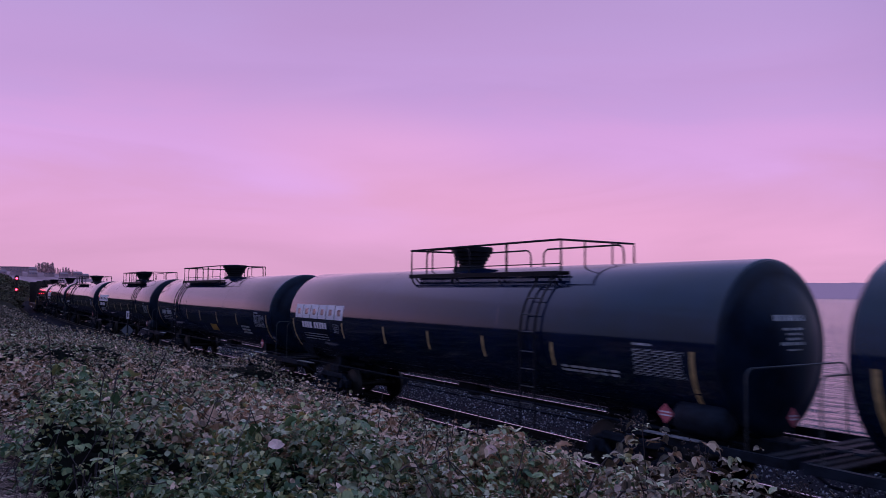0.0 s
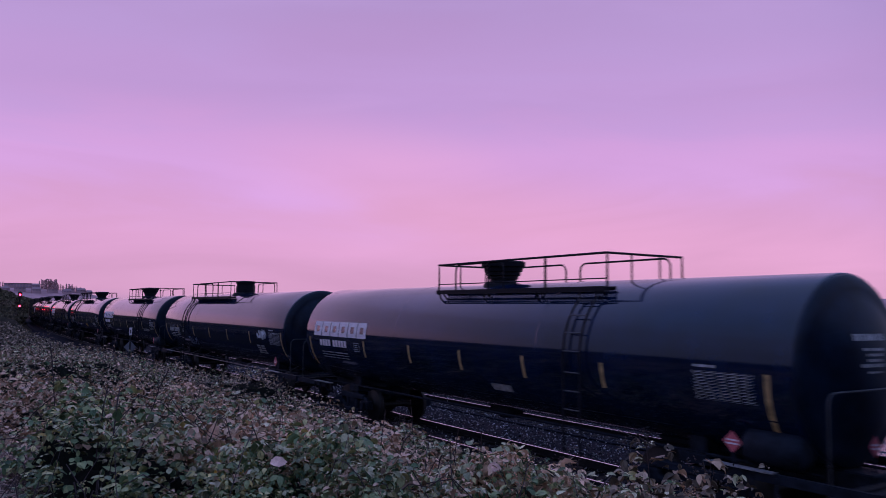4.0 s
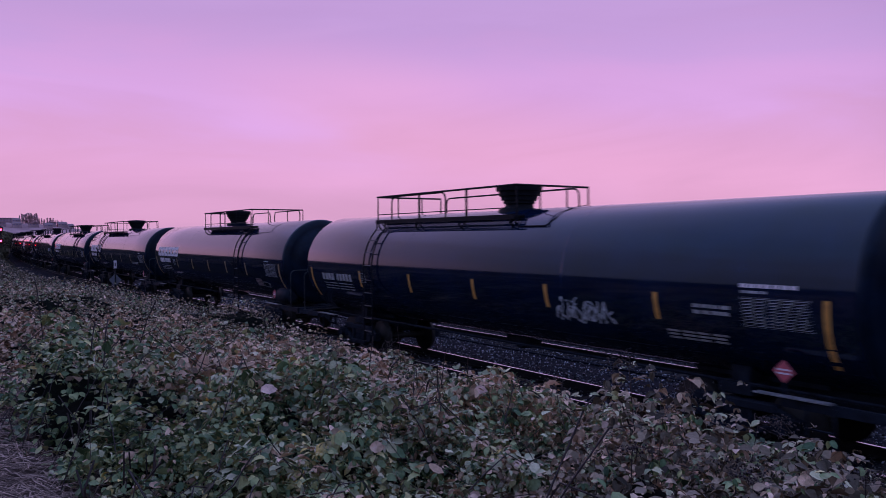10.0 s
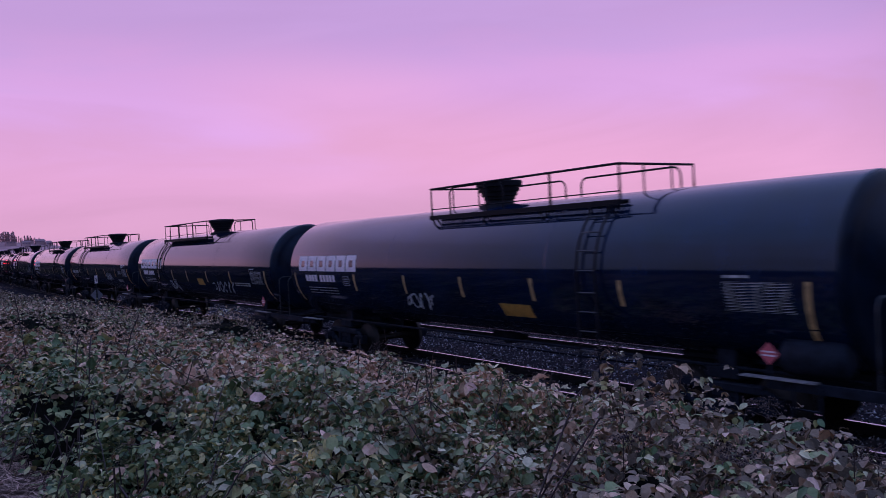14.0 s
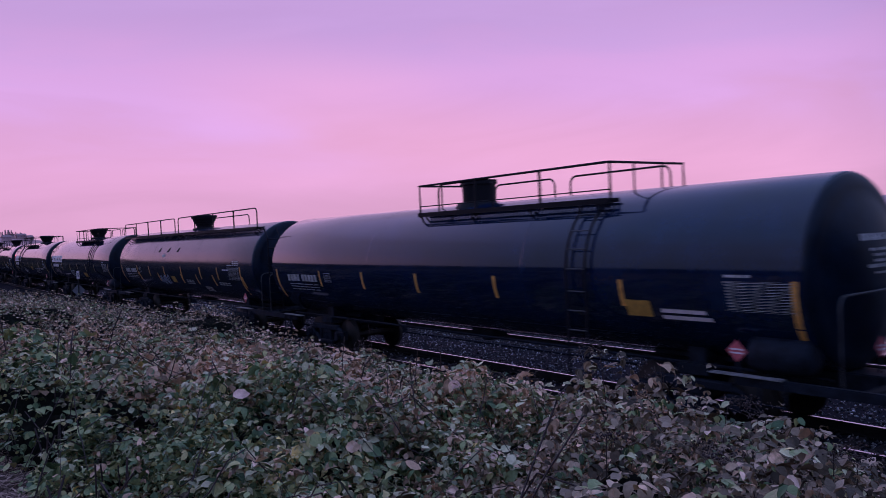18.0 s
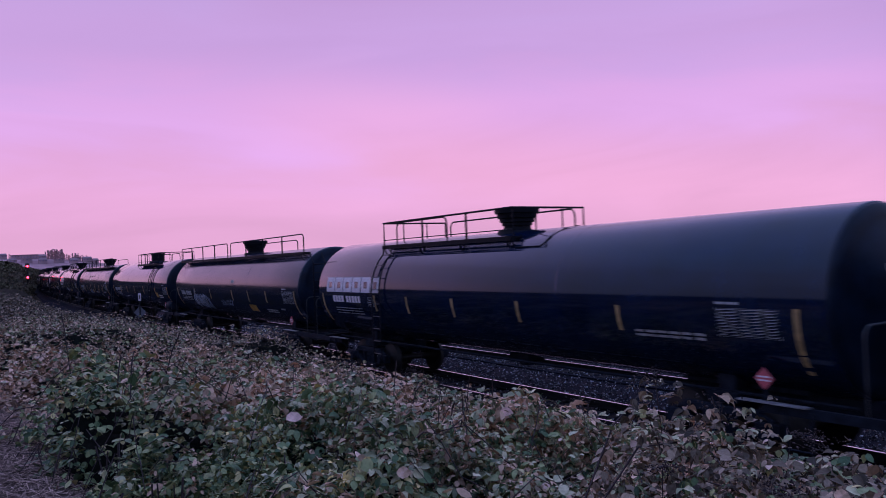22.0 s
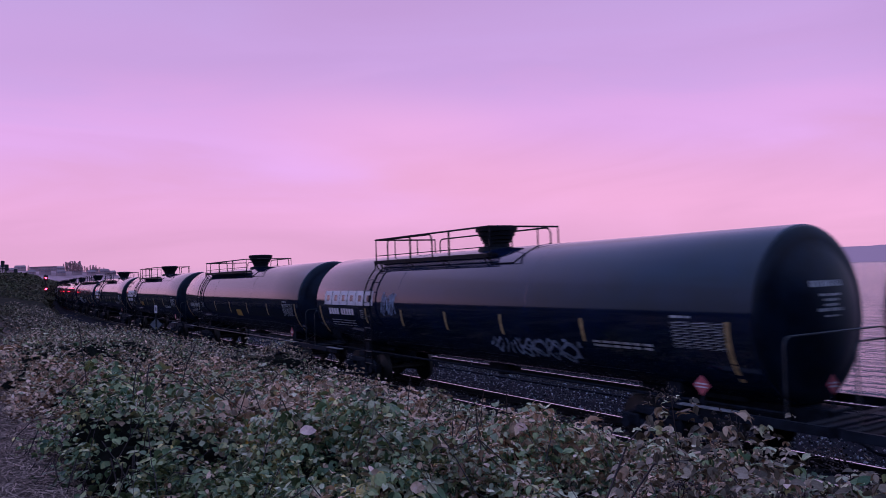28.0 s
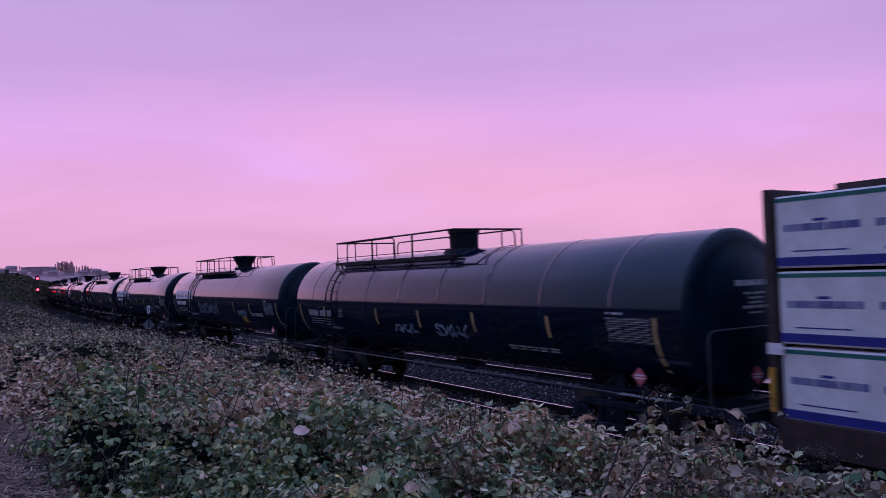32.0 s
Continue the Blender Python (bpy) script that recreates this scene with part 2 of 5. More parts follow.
# ---- ground, track, sea ----
def sheet(name, xs, ys, zf, mat, label, category):
    verts = [(x, y, zf(x, y)) for x in xs for y in ys]
    n = len(ys)
    faces = [(i * n + j, (i + 1) * n + j, (i + 1) * n + j + 1, i * n + j + 1) for i in range(len(xs) - 1) for j in range(n - 1)]
    ob = part(name, (verts, [], faces), mat)
    smooth(ob)
    return tagged(ob, label, category, kind="structure")


def ground_z(x, y):
    d = y - line_y(x)
    pts_y = [-400, -30, -6, 0.4, 1.2, 8.9, 9.7, 19.0, 23.0, 26.0]
    pts_z = [16.0, 5.0, 1.8, 1.68, 1.5, -0.45, -0.5, -0.5, -3.4, -6.0]
    z = float(np.interp(d, pts_y, pts_z))
    rise = min(1.0, max(0.0, (-x - 112) / 30)) * (1.0 if x > -400 else 0.3)
    bank = float(np.interp(d, [-30, 4.5, 7.0, 7.5, 8.0, 10.0], [6.2, 5.65, 4.95, 4.4, 0.6, -0.5]))
    return max(z, z + (bank - z) * rise) if d < 10 else z


XS = [-2500, -1200, -700] + list(range(-520, -100, 20)) + list(range(-100, 12, 2)) + [14, 20, 30, 45, 70, 120, 300, 800]
YS = [-400, -120, -30, -12, -6, -3, -1.5, 0.2, 1.2, 2.5, 4, 6, 7, 8, 8.9, 9.7, 12, 19, 21, 23, 26]


def ground():
    verts = []
    for x in XS:
        for y in YS:
            yy = y + (line_y(x) if y > 0 else 0)
            verts.append((x, yy, ground_z(x, yy)))
    n = len(YS)
    faces = [(i * n + j, (i + 1) * n + j, (i + 1) * n + j + 1, i * n + j + 1) for i in range(len(XS) - 1) for j in range(n - 1)]
    ob = smooth(part("ground", (verts, [], faces), M_EARTH))
    tagged(ob, "dark earth bank sloping from the path down to the railway", "ground", kind="structure")


ground()
sea = part("water", ([(-4800, -1500, -4.0), (2500, -1500, -4.0), (2500, 4200, -4.0), (-4800, 4200, -4.0)], [], [(0, 1, 2, 3)]), M_SEA)
tagged(sea, "calm rippled sea reflecting the pink dusk sky", "sea", kind="structure")


def far_shore():
    vs, fs = [], []
    n = 160
    for i in range(n + 1):
        x = -4700 + 5600 * i / n
        h = 86 + 14 * noise.noise((x * 0.0011, 3.1, 0)) + 5 * noise.noise((x * 0.012, 7.7, 0))
        y = 4050 - abs(x + 1500) * 0.15
        vs += [(x, y, -5), (x, y + 60, h)]
        if i:
            k = 2 * i
            fs.append((k - 2, k, k + 1, k - 1))
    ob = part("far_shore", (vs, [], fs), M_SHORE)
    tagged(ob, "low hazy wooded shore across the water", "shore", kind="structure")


far_shore()


def ballast():
    vs, fs = [], []
    xs = [x for x in XS if -521 < x < 200]
    prof = [(-2.9, -0.5), (-2.1, -0.20), (-0.5, -0.20), (0.5, -0.20), (2.4, -0.2), (SPACING, -0.20), (SPACING + 2.1, -0.20), (SPACING + 3.2, -0.6)]
    n = len(prof)
    for x in xs:
        vs += [(x, TRACK + line_y(x) + a, b) for a, b in prof]
    fs = [(i * n + j, (i + 1) * n + j, (i + 1) * n + j + 1, i * n + j + 1) for i in range(len(xs) - 1) for j in range(n - 1)]
    ob = part("ballast_bed", (vs, [], fs), M_BALLAST)
    tagged(ob, "grey crushed-stone ballast bed under two tracks", "ballast", kind="structure")


ballast()


def rail(name, off):
    prof = [(-0.07, -0.18), (-0.07, -0.165), (-0.012, -0.14), (-0.012, -0.05), (-0.036, -0.035), (-0.036, -0.006), (-0.028, 0.0),
            (0.028, 0.0), (0.036, -0.006), (0.036, -0.035), (0.012, -0.05), (0.012, -0.14), (0.07, -0.165), (0.07, -0.18)]
    xs = [-520 + 10 * i for i in range(46)] + [-60, -20, 20, 60, 150]
    bm = bmesh.new()
    rows = []
    for x in xs:
        y = TRACK + line_y(x) + off
        rows.append([bm.verts.new((x, y + a, b)) for a, b in prof])
    n = len(prof)
    for u, v in zip(rows, rows[1:]):
        for k in range(n):
            f = bm.faces.new((u[k], v[k], v[(k + 1) % n], u[(k + 1) % n]))
            f.material_index = 0 if k == 6 else 1
    bm.normal_update()
    ob = part(name, bm, M_RAIL)
    ob.data.materials.append(M_RUST)
    return ob


TRACKS = []
for off in (0.0, SPACING):
    top = thing("railway_track", "steel railway track with shiny rail heads on timber ties", "railway track", kind="structure")
    top["offset"] = off
    TRACKS.append(top)
    for s in (-0.7175, 0.7175):
        rail("rail", off + s).parent = top


def ties():
    me = bpy.data.meshes.new("tie")
    bm = boxes((-0.115, 0.115, -1.3, 1.3, -0.34, -0.178), bev=0.012)
    bm.to_mesh(me)
    bm.free()
    me.materials.append(M_TIE)
    rng = random.Random(4)
    for trk in TRACKS:
        for i in range(150):
            ob = new("tie", me)
            x = -74 + 0.52 * i
            ob.parent = trk
            ob.matrix_local = pose(x, TRACK + line_y(x) + trk["offset"] + rng.uniform(-0.04, 0.04), rng.uniform(-0.006, 0.004), 0, 0, rng.uniform(-1.5, 1.5))


def octa(n, rng, xs, ys, zs, size):
    """Many small uneven stones in one mesh."""
    base = np.array([(1, 0, 0), (-1, 0, 0), (0, 1, 0), (0, -1, 0), (0, 0, 1), (0, 0, -1)], float)
    tri = np.array([(0, 2, 4), (2, 1, 4), (1, 3, 4), (3, 0, 4), (2, 0, 5), (1, 2, 5), (3, 1, 5), (0, 3, 5)])
    v = base[None] * (size[:, None, None] * rng.uniform(0.55, 1.2, (n, 6, 1))) * rng.uniform(0.6, 1.1, (n, 1, 3))
    v += rng.normal(0, 0.16, (n, 6, 3)) * size[:, None, None]
    a = rng.uniform(0, 6.28, n)
    b = rng.uniform(-0.8, 0.8, n)
    c, s = np.cos(a)[:, None], np.sin(a)[:, None]
    x, y, z = v[..., 0].copy(), v[..., 1].copy(), v[..., 2].copy()
    v[..., 0], v[..., 1] = c * x - s * y, s * x + c * y
    c, s = np.cos(b)[:, None], np.sin(b)[:, None]
    y = v[..., 1].copy()
    v[..., 1], v[..., 2] = c * y - s * z, s * y + c * z
    v += np.stack([xs, ys, zs], -1)[:, None]
    f = (tri[None] + 6 * np.arange(n)[:, None, None]).reshape(-1, 3)
    return v.reshape(-1, 3), f


def mesh_of(name, v, f, mat, index=None, mats=()):
    """A mesh from arrays; all faces have the same number of corners."""
    me = bpy.data.meshes.new(name)
    k = f.shape[1]
    me.vertices.add(len(v))
    me.vertices.foreach_set("co", v.astype(np.float32).ravel())
    me.loops.add(f.size)
    me.loops.foreach_set("vertex_index", f.astype(np.int32).ravel())
    me.polygons.add(len(f))
    me.polygons.foreach_set("loop_start", np.arange(0, f.size, k, dtype=np.int32))
    me.materials.append(mat)
    for m in mats:
        me.materials.append(m)
    if index is not None:
        me.polygons.foreach_set("material_index", index.astype(np.int32))
    me.update(calc_edges=True)
    return new(name, me)


def stones():
    rng = np.random.default_rng(11)
    n = 60000
    u = rng.random(n)
    xs = -3 - 62 * u ** 1.5
    ys = TRACK + rng.uniform(-2.3, SPACING + 2.4, n)
    zs = -0.205 + rng.normal(0, 0.02, n) - np.clip(TRACK - 1.9 - ys, 0, 1) * 0.35
    ob = mesh_of("ballast_stones", *octa(n, rng, xs, ys, zs, rng.uniform(0.018, 0.046, n)), M_STONE)
    tagged(ob, "loose grey crushed stones along the railway tracks", "gravel", kind="stuff")
    # rock edge towards the sea
    n = 900
    xs = rng.uniform(-120, 12, n)
    ys = TRACK + SPACING + rng.uniform(2.6, 6.5, n)
    zs = -0.75 - np.clip(ys - 19.2, 0, 9) * 0.55 + rng.normal(0, 0.06, n)
    ys = ys + np.array([line_y(x) for x in xs])
    ob = mesh_of("shore_rocks", *octa(n, rng, xs, ys, zs, rng.uniform(0.2, 0.42, n)), M_ROCK)
    tagged(ob, "dark heaped rocks along the sea edge", "rocks", kind="stuff")


duct = smooth(part("cable_duct", tube(bmesh.new(), [(x, TRACK + 3.45 + line_y(x), -0.17) for x in range(-200, 20, 10)], 0.035, 6), M_FRAME))
tagged(duct, "thin black cable lying along the ballast between tracks", "cable")

stake = thing("marker_stake", "thin pale marker stake standing in the ballast", "stake")
part("shaft", tube(bmesh.new(), [(0, 0, -0.3), (0, 0, 0.47)], 0.018), M_DIM, stake)
part("tip", boxes((-0.025, 0.025, -0.01, 0.01, 0.35, 0.48)), M_WHITE, stake, "pale flattened tip")
stake.matrix_basis = pose(-24.4, 16.0, -0.2, 0, 2, 0)


# ---- tank cars ----
CACHE = {}


def piece(key, name, maker, mat, parent, label="", soft=False):
    """A part whose mesh is shared by all cars that have it."""
    if key not in CACHE:
        ob = part(name, maker(), mat, parent, label)
        if soft:
            smooth(ob)
        CACHE[key] = ob.data
        return ob
    ob = new(name, CACHE[key])
    ob.parent = parent
    if label:
        ob["label"] = label
    return ob


X0 = -LEN / 2      # a car's own x of its leading tank end


def on_shell(x, z, lift=0.004):
    a = math.asin(max(-1, min(1, (z - ZC) / R)))
    return (x, -(R + lift) * math.cos(a), ZC + (R + lift) * math.sin(a))


def shell_patch(specs, lift=0.004, n=3):
    """Thin plates on the camera side of the tank: (x0, x1, z0, z1, lean) each, x from the leading tank end."""
    bm = bmesh.new()
    for s in specs:
        x0, x1, z0, z1 = s[:4]
        lean = s[4] if len(s) > 4 else 0.0
        rows = []
        for i in range(n + 1):
            z = z0 + (z1 - z0) * i / n
            dx = lean * (1 - i / n)
            rows.append([bm.verts.new(on_shell(X0 + x + dx, z, lift)) for x in (x0, x1)])
        for u, v in zip(rows, rows[1:]):
            bm.faces.new((u[0], u[1], v[1], v[0]))
    return bm


LEAD = 0.46        # the leading head reaches a little further


def tank_profile():
    depth, knuckle = 0.46, 0.3
    pts = []
    for i in range(9):
        r = (R - knuckle) * i / 8
        pts.append((depth * 0.62 * (r / (R - knuckle)) ** 2, max(r, 0.02)))
    xk, slope = pts[-1][0], 0.0
    for i in range(1, 9):
        a = math.pi / 2 * i / 8
        pts.append((xk + (depth - xk) * (1 - math.cos(a)) ** 0.9, R - knuckle + knuckle * math.sin(a)))
    return pts


def shell_mesh():
    pts = tank_profile()
    left = [(x + X0, r) for x, r in pts[-3:]]
    return lathe_x(bmesh.new(), [(x - LEAD, r) for x, r in left] + [(X0 + LEN * q, R) for q in (0.2, 0.4, 0.6, 0.8)] + [(-x, r) for x, r in reversed(left)], 72, 0, ZC)


def head_mesh(s):
    pts = tank_profile()[:-2]
    return lathe_x(bmesh.new(), [(s * (x + X0) * -1 if s > 0 else x + X0 - LEAD, r) for x, r in (pts if s < 0 else reversed(pts))], 72, 0, ZC)


def ring(x, w=0.04, lift=0.0025):
    """A raised seam round the tank."""
    bm = bmesh.new()
    n = 56
    rings = [[bm.verts.new((x + dx, (R + l) * math.cos(2 * math.pi * k / n), ZC + (R + l) * math.sin(2 * math.pi * k / n))) for k in range(n)]
             for dx, l in ((-w / 2, -0.004), (-w / 2 + 0.006, lift), (w / 2 - 0.006, lift), (w / 2, -0.004))]
    for u, v in zip(rings, rings[1:]):
        for k in range(n):
            bm.faces.new((u[k], v[k], v[(k + 1) % n], u[(k + 1) % n]))
    return bm


def turned(profile, n=24, x=0.0):
    bm = bmesh.new()
    rows = [[bm.verts.new((x + r * math.cos(2 * math.pi * k / n), r * math.sin(2 * math.pi * k / n), z)) for k in range(n)] for z, r in profile]
    for u, v in zip(rows, rows[1:]):
        for k in range(n):
            bm.faces.new((u[k], u[(k + 1) % n], v[(k + 1) % n], v[k]))
    bm.faces.new(rows[0][::-1])
    bm.faces.new(rows[-1])
    return bm


DOME = X0 + 8.75


def dome_flare():
    return turned([(3.84, 0.52), (3.97, 0.48), (3.99, 0.34), (4.08, 0.33), (4.09, 0.37), (4.16, 0.37), (4.17, 0.42), (4.26, 0.43), (4.27, 0.47), (4.38, 0.49), (4.39, 0.54), (4.5, 0.55), (4.52, 0.53), (4.54, 0.25), (4.55, 0.05)], 28, DOME)


def dome_drum():
    return turned([(3.84, 0.6), (3.98, 0.52), (3.99, 0.39), (4.40, 0.40), (4.41, 0.44), (4.51, 0.44), (4.52, 0.3), (4.53, 0.05)], 28, DOME)


def plank(y, x0, x1):
    """One side of the walkway: two long angle beams and a grating of slats."""
    bm = boxes((x0, x1, y - 0.16, y - 0.13, 3.70, 3.80), (x0, x1, y + 0.13, y + 0.16, 3.72, 3.80))
    k = int((x1 - x0) / 0.11)
    for i in range(k):
        x = x0 + (x1 - x0) * (i + 0.5) / k
        box(bm, x - 0.018, x + 0.018, y - 0.14, y + 0.14, 3.765, 3.79)
    box(bm, x0, x1, y - 0.03, y + 0.03, 3.757, 3.765)
    return bm


def brackets(xs, y):
    bm = bmesh.new()
    s = 1 if y > 0 else -1
    for x in xs:
        tube(bm, [(x, y + s * 0.15, 3.74), (x, y + s * 0.12, 3.6), (x, y - s * 0.02, 3.45)], 0.022)
        tube(bm, [(x, y + s * 0.05, 3.72), (x, y - s * 0.14, 3.5)], 0.02)
    return bm


def handrail(y, x0, x1, z=4.49, z0=3.7, bend=0.18):
    bm = bmesh.new()
    pts = [(x0, y, z0)]
    for cx, a0 in ((x0 + bend, math.pi), (x1 - bend, math.pi / 2)):
        for i in range(5):
            a = a0 - math.pi / 2 * i / 4
            pts.append((cx + bend * math.cos(a), y, z - bend + bend * math.sin(a)))
    pts.append((x1, y, z0))
    return tube(bm, pts, 0.022)


def crossrail(x, z=4.49):
    bm = tube(bmesh.new(), [(x, -1.06, 3.68), (x, -1.06, z), (x, 1.06, z), (x, 1.06, 3.68)], 0.026)
    for y in (-0.4, 0.4):
        tube(bm, [(x, y, z), (x, y, 3.86)], 0.018)
    return bm


def post(x, y, z=4.49):
    return tube(bmesh.new(), [(x, y, 3.66), (x, y, z)], 0.028)


def ladder(x, wide=0.46):
    """A ladder that follows the tank's side down from the walkway."""
    bm = bmesh.new()
    path = [(-1.13, 3.78)] + [(-(R + 0.09) * math.cos(a), ZC + (R + 0.09) * math.sin(a)) for a in [math.radians(d) for d in (44, 34, 24, 14, 4, 0)]] + [(-1.56, 1.9), (-1.56, 1.4), (-1.56, 0.62)]
    for s in (-wide / 2, wide / 2):
        tube(bm, [(x + s, y, z) for y, z in path], 0.024)
    return bm


def rung(x, y, z, wide=0.46):
    return tube(bmesh.new(), [(x - wide / 2, y, z), (x + wide / 2, y, z)], 0.014, 5)


def end_head_ladder():
    x = LEN / 2 + 0.1
    bm = bmesh.new()
    for y in (-1.1, -0.65):
        tube(bm, [(x - 0.3, y, 3.75), (x, y, 3.4), (x, y, 1.0)], 0.025)
    for i in range(8):
        tube(bm, [(x, -1.1, 1.25 + 0.3 * i), (x, -0.65, 1.25 + 0.3 * i)], 0.018)
    return bm


def walkway(car, lo, hi, key, gap=None, long_type=False, top=4.44):
    """The fenced walkway beside the dome, from lo to hi along the car."""
    a, b = X0 + lo, X0 + hi
    key += "%.2f" % top
    wk = piece(key + "w", "walkway", lambda: plank(-0.98, a, b), M_RAILING, car, "black steel walkway grating")
    piece(key + "wf", "walkway", lambda: plank(0.98, a, b), M_RAILING, car)
    n = max(3, int((hi - lo) / 2))
    xs = [a + 0.15 + (b - a - 0.3) * i / n for i in range(n + 1)]
    for i, x in enumerate(xs):
        piece(key + "b%d" % i, "bracket", lambda: brackets([x], -0.98), M_RAILING, wk)
    if long_type:
        for j, (p, q) in enumerate(((lo, 8.1), (8.55, hi))):
            piece(key + "h1%d" % j, "handrail", lambda: handrail(-1.08, X0 + p, X0 + q, 4.44, 3.7, 0.16), M_RAILING, car)
            for i in range(1, 4):
                x = X0 + p + (q - p) * i / 4
                piece(key + "lp%d%d" % (j, i), "rail_post", lambda: post(x, -1.08, 4.44), M_RAILING, car)
        piece(key + "h2", "handrail", lambda: handrail(1.06, X0 + 6.2, X0 + 11.2, top), M_RAILING, car)
        piece(key + "el", "end_ladder", end_head_ladder, M_RAILING, car, "black ladder on the tank head")
        return
    for i, x in enumerate((a, b)):
        piece(key + "c%d" % i, "end_rail", lambda: crossrail(x, top), M_RAILING, car)
    m = a + (b - a) * (0.52 if gap is None else gap)
    piece(key + "t1", "top_rail", lambda: tube(bmesh.new(), [(a, -1.08, top), (b, -1.08, top)], 0.024), M_RAILING, car)
    for i, x in enumerate((a + (b - a) * 0.36, a + (b - a) * 0.7)):
        piece(key + "p%d" % i, "rail_post", lambda: post(x, -1.08, top), M_RAILING, car)
    piece(key + "h3", "handrail", lambda: handrail(1.06, a + 0.3, m - 0.25, top), M_RAILING, car)
    piece(key + "h4", "handrail", lambda: handrail(1.06, m + 0.25, b - 0.3, top), M_RAILING, car)
    piece(key + "h5", "handrail", lambda: handrail(-1.05, a + 0.75, m, top - 0.02), M_RAILING, car)
    for s in (-1, 1):
        piece(key + "k%d" % s, "kick_rail", lambda: tube(bmesh.new(), [(a, s * 1.08, 3.95), (b, s * 1.08, 3.95)], 0.012), M_RAILING, car)
    if lo < 5:
        piece(key + "hp", "shell_rib", lambda: tube(bmesh.new(), [(b, -1.05, 3.54), (b + 0.9, -1.05, 3.54), (b + 1.0, -0.85, 3.70), (b + 1.0, -0.45, 3.895), (b + 1.0, 0, 3.965)], 0.016), M_RAILING, car)


def wheelset():
    bm = bmesh.new()
    prof = [(-0.82, 0.07), (-0.80, 0.09), (-0.79, 0.44), (-0.785, 0.457), (-0.70, 0.46), (-0.685, 0.485), (-0.665, 0.485), (-0.66, 0.40), (-0.68, 0.13), (-0.6, 0.085),
            (0.6, 0.085), (0.68, 0.13), (0.66, 0.40), (0.665, 0.485), (0.685, 0.485), (0.70, 0.46), (0.785, 0.457), (0.79, 0.44), (0.80, 0.09), (0.82, 0.07)]
    lathe_x(bm, prof, 32)
    bm.transform(Matrix.Rotation(math.pi / 2, 4, "Z"))
    return bm


def side_frame():
    bm = boxes((-1.12, -0.66, -0.09, 0.09, 0.36, 0.60), (0.66, 1.12, -0.09, 0.09, 0.36, 0.60), (-0.75, 0.75, -0.08, 0.08, 0.62, 0.76),
               (-0.45, 0.45, -0.08, 0.08, 0.20, 0.32), (-0.34, -0.24, -0.07, 0.07, 0.3, 0.65), (0.24, 0.34, -0.07, 0.07, 0.3, 0.65), bev=0.02)
    for s in (-1, 1):
        tube(bm, [(s * 0.42, 0, 0.26), (s * 0.72, 0, 0.5)], 0.06, 6)
        tube(bm, [(s * 0.66, 0, 0.7), (s * 0.95, 0, 0.58)], 0.06, 6)
        tube(bm, [(s * 0.89, -0.09, 0.46), (s * 0.89, -0.2, 0.46)], 0.11, 10)
    return bm


def springs():
    bm = bmesh.new()
    for x in (-0.14, 0.0, 0.14):
        tube(bm, [(x, 0, 0.32), (x, 0, 0.6)], 0.05, 8)
    return bm


WHEELSETS = []


def truck(car, x):
    tr = piece("bolster", "truck", lambda: boxes((-0.2, 0.2, -1.05, 1.05, 0.5, 0.74), bev=0.03), M_FRAME, car, "black steel wheel truck")
    tr.location = (x, 0, 0)
    for y in (-1.0, 1.0):
        ob = piece("side_frame", "side_frame", side_frame, M_FRAME, tr)
        ob.matrix_local = pose(0, y, 0, 0, 0, 0 if y < 0 else 180)
        piece("springs", "spring", springs, M_FRAME, tr).location = (0, y, 0)
    for dx in (-0.89, 0.89):
        ob = piece("wheelset", "wheelset", wheelset, M_WHEEL, tr, "steel wheelset with worn bright treads", True)
        ob.location = (dx, 0, 0.46)
        WHEELSETS.append((ob, car, dx))


def end_railing(s):
    """A hoop across the car's end, just clear of the tank head."""
    x = s * (LEN / 2 + 0.06) + (-LEAD if s < 0 else 0)
    pts = [(x, -1.38, 0.98), (x, -1.38, 2.06)]
    pts += [(x, -1.38 + 0.16 * (1 - math.cos(a)), 2.06 + 0.16 * math.sin(a)) for a in (0.4, 0.8, 1.2, 1.57)]
    pts += [(x, 1.38 - 0.16 * (1 - math.cos(a)), 2.06 + 0.16 * math.sin(a)) for a in (1.57, 1.2, 0.8, 0.4)]
    pts += [(x, 1.38, 2.06), (x, 1.38, 0.98)]
    return tube(bmesh.new(), pts, 0.016)


def end_platform(s):
    x0, x1 = s * (LEN / 2 - 1.5), s * (LEN / 2 + 0.78)
    bm = boxes((x0, x1, -1.45, -1.38, 0.86, 1.0), (x0, x1, 1.38, 1.45, 0.86, 1.0), (x1 - s * 0.07, x1, -1.45, 1.45, 0.84, 1.01))
    return bm


def side_pipe():
    """A train-line pipe along the lower side."""
    bm = tube(bmesh.new(), [(-9.7, -1.37, 0.985), (9.7, -1.37, 0.985)], 0.022)
    for i in range(9):
        x = -8.4 + 2.1 * i
        tube(bm, [(x, -1.37, 0.985), (x, -1.05, 1.12), (x, -0.8, 1.25)], 0.014, 5)
    return bm


def saddle(s):
    """The cradle between tank and truck."""
    bm = boxes((s * 6.35 - 0.3, s * 6.35 + 0.3, -1.0, 1.0, 0.8, 0.98), (s * 6.35 - 0.18, s * 6.35 + 0.18, -0.85, 0.85, 0.96, 1.35), bev=0.02)
    return bm


